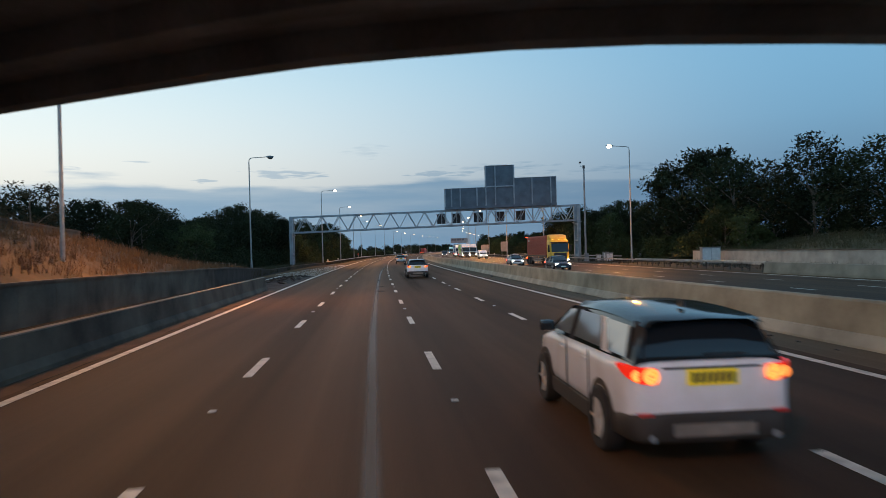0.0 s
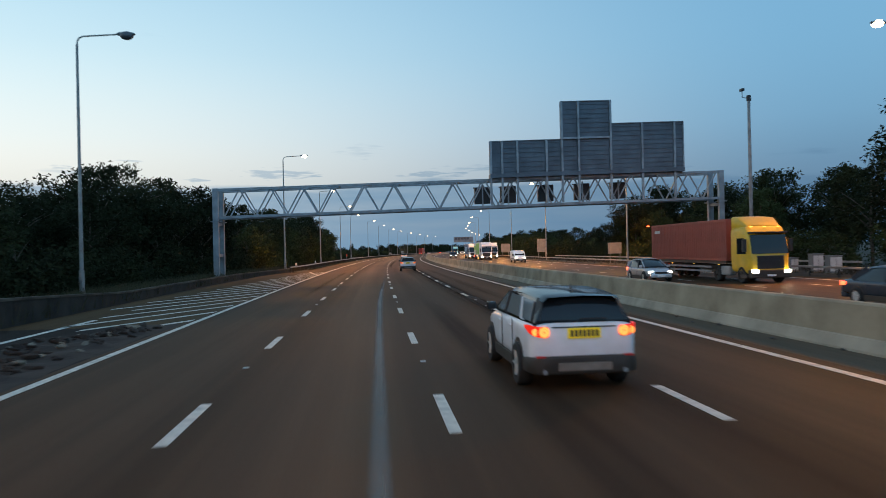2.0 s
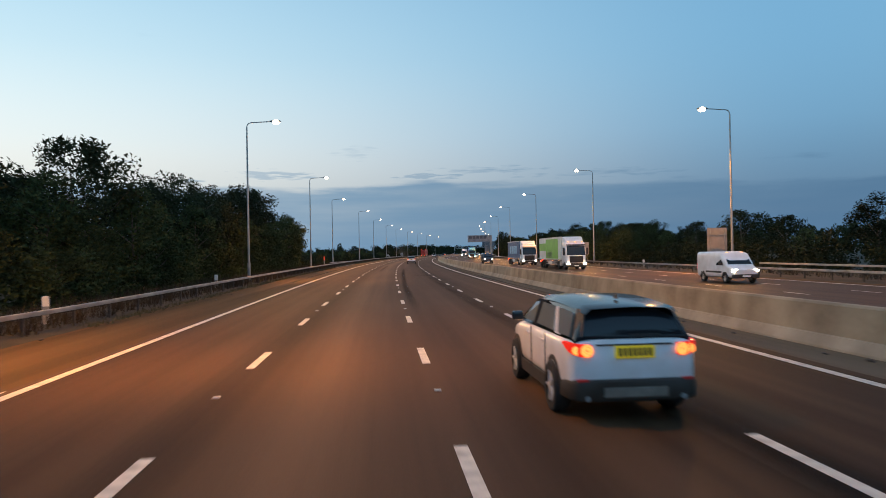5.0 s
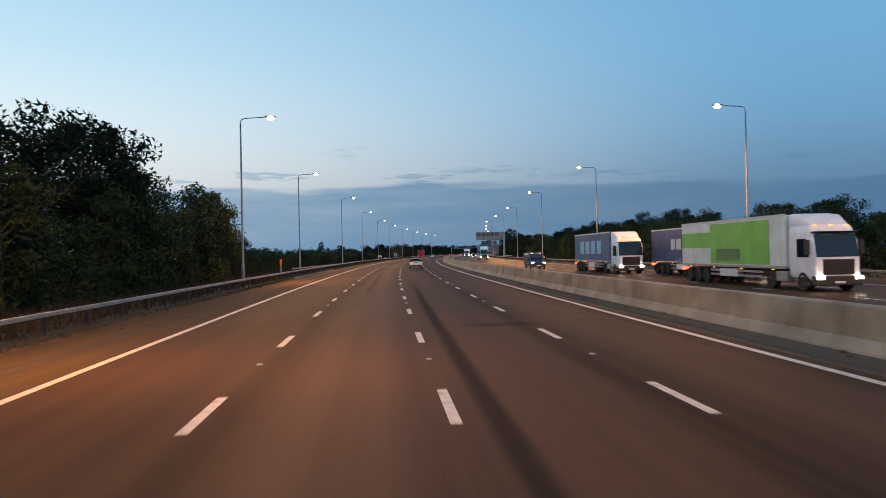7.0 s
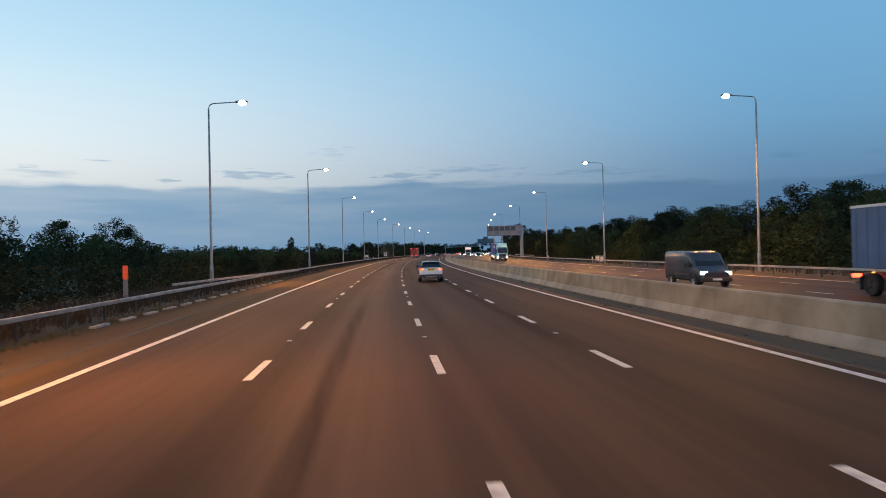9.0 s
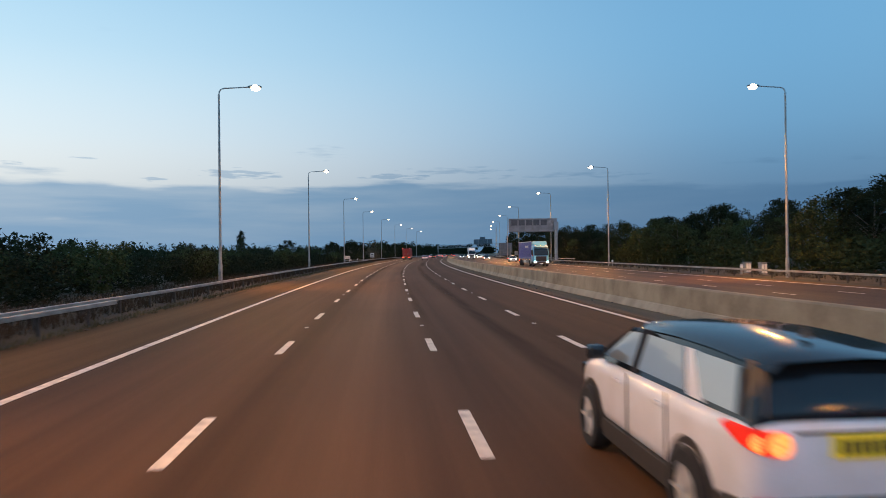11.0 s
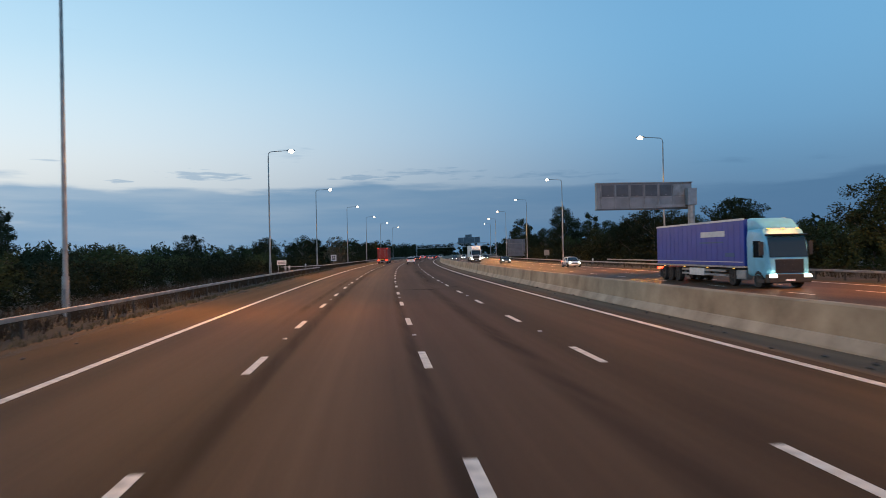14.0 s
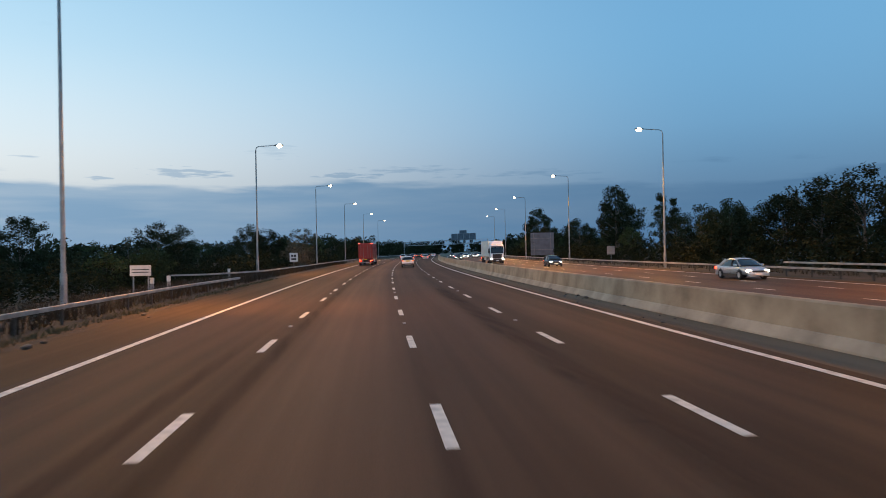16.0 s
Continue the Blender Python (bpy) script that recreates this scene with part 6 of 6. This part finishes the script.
def lorry(m, cab_paint, box_paint, label, style="curtain", heads=True, stripes=()):
    """An articulated lorry: tractor unit and a long box behind it."""
    root = thing("lorry", m, label, "lorry", "traffic")
    Wd = 1.25
    cab = loft("cab", [ring(5.75, 1.18, 0.95, 3.30, 9), ring(5.9, Wd - 0.02, 0.62, 3.42, 10), ring(7.4, Wd - 0.02, 0.50, 3.36, 10), ring(7.85, Wd - 0.05, 0.48, 2.75, 9), ring(8.05, Wd - 0.12, 0.50, 1.75, 9), ring(8.12, Wd - 0.2, 0.55, 1.5, 8)], cab_paint, root)
    loft("air_deflector", [ring(5.8, 1.16, 3.2, 4.0, 8), ring(6.6, 1.14, 3.2, 3.92, 8), ring(7.35, 1.02, 3.2, 3.42, 6)], cab_paint, root)
    quad_panel("windscreen", [(-1.10, 8.10, 1.74), (1.10, 8.10, 1.74), (1.08, 7.86, 2.84), (-1.08, 7.86, 2.84)], "glass", root, 0.05)
    boxed("sun_visor", (-1.12, 1.12, 7.62, 8.08, 2.92, 3.02), "black" if style == "container" else "glass", root, 0.03)
    for i in (-2, 0, 2):
        boxed("marker_lamp", (i * 0.42 - 0.07, i * 0.42 + 0.07, 7.48, 7.58, 3.30, 3.36), "amber", root)
    grille = boxed("grille", (-0.82, 0.82, 8.06, 8.15, 0.85, 1.62), "black", root, 0.03)
    for i in range(4):
        boxed("grille_slat", (-0.76, 0.76, 8.152, 8.165, 0.95 + 0.17 * i, 0.985 + 0.17 * i), "black", grille)
    boxed("bumper", (-1.2, 1.2, 7.75, 8.22, 0.32, 0.80), "clad", root, 0.06)
    boxed("number_plate", (-0.26, 0.26, 8.22, 8.235, 0.42, 0.53), "plate_white", root)
    for sx in (-1, 1):
        pts = [(sx * 1.236, 7.62, 1.72), (sx * 1.236, 6.55, 1.72), (sx * 1.236, 6.55, 2.66), (sx * 1.236, 7.40, 2.66)]
        quad_panel("side_window", pts if sx > 0 else pts[::-1], "glass", root, 0.014)
        boxed("head_lamp", (min(sx * 0.80, sx * 1.18), max(sx * 0.80, sx * 1.18), 8.06, 8.245, 0.62, 0.80), "head" if heads else "glass", root, 0.03, "bright lit head lamp")
        boxed("mirror", (sx * 1.42 - 0.12, sx * 1.42 + 0.12, 7.72, 7.86, 1.85, 2.6), "black", root, 0.03)
        boxed("cab_step", (min(sx * 1.05, sx * 1.24), max(sx * 1.05, sx * 1.24), 7.0, 7.7, 0.3, 0.5), "black", root, 0.02)
        boxed("fuel_tank", (min(sx * 0.75, sx * 1.2), max(sx * 0.75, sx * 1.2), 4.4, 5.6, 0.42, 0.98), "galv_dull", root, 0.08)
        for y in (7.05, 4.0, -4.2, -5.5, -6.8):
            wheel(root, sx * 1.06, y, 0.5, 0.34, "post_dark")
        boxed("side_guard", (sx * 1.19 - 0.02, sx * 1.19 + 0.02, -3.5, 3.1, 0.55, 0.68), "galv_dull", root)
        boxed("side_guard", (sx * 1.19 - 0.02, sx * 1.19 + 0.02, -3.5, 3.1, 0.82, 0.95), "galv_dull", root)
        if style == "curtain":
            boxed("pallet_box", (min(sx * 0.8, sx * 1.225), max(sx * 0.8, sx * 1.225), -2.2, 0.1, 0.52, 1.0), "white_sign", root, 0.02, "pale pallet box under the trailer")
        for k in range(4):
            boxed("side_lamp", (sx * 1.255 - 0.02, sx * 1.255 + 0.02, -6.6 + 3.6 * k, -6.48 + 3.6 * k, 1.02, 1.08), "amber", root)
        boxed("tail_lamp", (min(sx * 0.78, sx * 1.2), max(sx * 0.78, sx * 1.2), -8.10, -8.0, 0.78, 0.96), "tail_bright", root, 0.02)
        boxed("rear_marker", (min(sx * 0.95, sx * 1.2), max(sx * 0.95, sx * 1.2), -8.06, -8.0, 3.86, 3.94), "tail_bright", root, 0.01)
        boxed("mudflap", (min(sx * 0.85, sx * 1.22), max(sx * 0.85, sx * 1.22), -7.5, -7.48, 0.25, 0.85), "rubber", root)
    boxed("chassis", (-0.45, 0.45, -7.9, 7.2, 0.72, 1.02), "black", root, 0.02)
    if style == "container":
        b = boxed("container", (-1.22, 1.22, -7.0, 5.2, 1.30, 3.90), box_paint, root, 0.03, "oxide red corrugated shipping container")
        rib = None
        for sx in (-1, 1):
            for k in range(42):
                y = -6.8 + k * 0.285
                ob = boxed("corrugation", (-0.016, 0.016, 0, 0.14, 1.46, 3.74), box_paint, b) if rib is None else new("corrugation", rib)
                rib = ob.data
                ob.parent = b
                ob.matrix_basis = Matrix.Translation((sx * 1.235, y, 0))
        boxed("skeleton_frame", (-1.2, 1.2, -7.6, 5.1, 1.12, 1.29), "black", root)
        for sx in (-1, 1):
            boxed("lettering", (sx * 1.262 - 0.003, sx * 1.262 + 0.003, -6.2, -5.2, 3.25, 3.45), "white_sign", b)
    else:
        b = boxed("trailer_box", (-Wd, Wd, -8.0, 5.55, 1.22, 3.96), box_paint, root, 0.03)
        for sx in (-1, 1):
            boxed("top_rail", (sx * Wd - 0.03, sx * Wd + 0.03, -8.0, 5.55, 3.90, 4.02), "white_sign", b)
            boxed("lower_rail", (sx * Wd - 0.02, sx * Wd + 0.02, -8.0, 5.55, 1.10, 1.21), "galv", b)
            strap = None
            for k in range(18):
                ob = boxed("strap", (-0.006, 0.006, 0, 0.05, 1.2, 3.88), box_paint, b) if strap is None else new("strap", strap)
                strap = ob.data
                ob.parent = b
                ob.matrix_basis = Matrix.Translation((sx * (Wd + 0.008), -7.7 + 0.75 * k, 0))
            for y0, y1, z0, z1, ma in stripes:
                ob = boxed("panel_graphic", (sx * (Wd + 0.022) - 0.004, sx * (Wd + 0.022) + 0.004, y0, y1, z0, z1), ma, b)
        for x in (-0.62, 0.62):
            d = boxed("rear_door", (x - 0.58, x + 0.58, -8.04, -8.001, 1.3, 3.88), box_paint, b, 0.01)
            for q in (-0.2, 0.2):
                bm = bmesh.new()
                rod(bm, (x + q, -8.07, 1.35), (x + q, -8.07, 3.8), 0.02, 0.02, 6)
                part("lock_rod", bm, "galv_dull", d)
        boxed("under_ride_bar", (-1.15, 1.15, -8.02, -7.94, 0.5, 0.62), "galv_dull", root)
        boxed("number_plate", (-0.26, 0.26, -8.05, -8.035, 0.98, 1.09), "yellow_plate_glow", root)
    return root


L2, L3 = LANE * 0.5, LANE * 1.5
OPP_LANE = [OPP + LANE * (i + 0.5) for i in range(4)]
# own carriageway
car("suv", stand(9.4, 2.27, 0, -0.6), "white_paint", "white sports utility car with a black roof and lit tail lamps", "roof_black", heads=False)
car("suv", stand(63.5, 2.35), "white_paint", "white sports utility car running on ahead with lit tail lamps", "roof_black", heads=False)
car("suv", stand(136.6, 2.45), "white_paint", "white sports utility car farther along with a black roof", "roof_black", heads=False)
car("suv", stand(283, 2.2), "white_paint", "white sports utility car in the third lane with lit tail lamps", "roof_black", heads=False)
car("suv", stand(510, 2.0), "white_paint", "white sports utility car ahead with lit tail lamps", None, heads=False)
lorry(stand(538, -5.45), "red_body", "red_body", "red articulated box lorry with lit tail lamps", heads=False)
for s, d, sh, pa, lb in ((585, 1.9, "hatch", "dark_paint", "dark hatchback with glowing tail lamps"), (612, 5.5, "saloon", "silver_paint", "silver saloon with glowing tail lamps"), (628, -1.8, "hatch", "white_paint", "white hatchback with glowing tail lamps"),
                         (650, 5.4, "hatch", "dark_paint", "dark hatchback with glowing tail lamps"), (668, 1.8, "saloon", "dark_paint", "dark saloon with glowing tail lamps"), (690, -1.8, "saloon", "silver_paint", "silver saloon with glowing tail lamps"),
                         (716, 5.5, "hatch", "white_paint", "white hatchback with glowing tail lamps"), (735, 1.8, "hatch", "dark_paint", "dark hatchback with glowing tail lamps"), (762, -1.9, "saloon", "dark_paint", "dark saloon with glowing tail lamps")):
    car(sh, stand(s, d), pa, lb, None, heads=False)
# oncoming carriageway
lorry(stand(98.0, OPP_LANE[2] + 0.6, 0, 180), "yellow_body", "container_red", "yellow lorry carrying an oxide red container, head lamps on", "container")
car("hatch", stand(97.0, OPP_LANE[1] - 0.3, 0, 180), "silver_paint", "silver hatchback beside the container lorry, head lamps on")
car("saloon", stand(73.5, OPP_LANE[1] - 0.1, 0, 180), "dark_paint", "dark saloon with bright head lamps on")
van(stand(172, OPP_LANE[2] + 0.9, 0, 180), "white_paint", "white panel van with its head lamps on")
lorry(stand(217.5, OPP_LANE[2] + 0.1, 0, 180), "white_paint", "pale_body", "white-cab lorry with a green and white trailer, head lamps on", stripes=[(-3.4, 3.9, 1.3, 3.8, "green_body"), (-7.9, -3.42, 2.3, 3.3, "green_body"), (-2.6, 0.6, 1.45, 2.2, "pale_body")])
lorry(stand(233, OPP_LANE[3] - 0.2, 0, 180), "white_paint", "slate_body", "white-cab lorry with a slate blue curtain trailer", stripes=[(-3.2, -2.3, 2.2, 3.1, "white_sign"), (-2.0, -1.0, 2.2, 3.1, "white_sign"), (-0.1, 1.0, 2.2, 3.1, "white_sign"), (1.3, 2.4, 2.2, 3.1, "white_sign")])
lorry(stand(248.5, OPP_LANE[2], 0, 180), "white_paint", "sky_body", "white-cab lorry with a sky blue curtain trailer", stripes=[(-5.4, -3.8, 1.9, 3.2, "cyan_body"), (-3.2, -1.6, 1.9, 3.2, "cyan_body"), (-1.0, 0.6, 1.9, 3.2, "cyan_body"), (1.2, 2.8, 1.9, 3.2, "cyan_body")])
van(stand(266.8, OPP_LANE[1] - 0.4, 0, 180), "dark_paint", "dark panel van with bright head lamps on")
lorry(stand(396.5, OPP_LANE[2] + 0.1, 0, 180), "cyan_body", "blue_body", "pale blue cab lorry with a royal blue curtain trailer", stripes=[(-0.2, 3.2, 3.0, 3.35, "white_sign"), (-0.4, 3.0, 2.6, 2.7, "sky_body"), (3.2, 4.4, 1.75, 2.0, "sky_body"), (-7.9, 5.4, 1.42, 1.47, "white_sign")])
car("saloon", stand(450.6, OPP_LANE[3] - 0.4, 0, 180), "silver_paint", "silver saloon with its head lamps on")
lorry(stand(535, OPP_LANE[1], 0, 180), "white_paint", "pale_body", "white box lorry coming on with bright head lamps")
for s, k, sh, pa, lb in ((497, 2, "hatch", "dark_paint", "dark hatchback with bright head lamps on"), (571, 2, "saloon", "silver_paint", "silver saloon with bright head lamps"), (588, 0, "hatch", "dark_paint", "dark hatchback with bright head lamps"),
                         (602, 3, "saloon", "dark_paint", "dark saloon with bright head lamps"), (624, 1, "hatch", "white_paint", "white hatchback with bright head lamps"), (640, 2, "saloon", "silver_paint", "silver saloon with bright head lamps"),
                         (664, 0, "hatch", "dark_paint", "dark hatchback with bright head lamps"), (688, 3, "hatch", "silver_paint", "silver hatchback with bright head lamps"), (706, 1, "saloon", "dark_paint", "dark saloon with bright head lamps"), (735, 2, "hatch", "white_paint", "white hatchback with bright head lamps")):
    car(sh, stand(s, OPP_LANE[k], 0, 180), pa, lb)
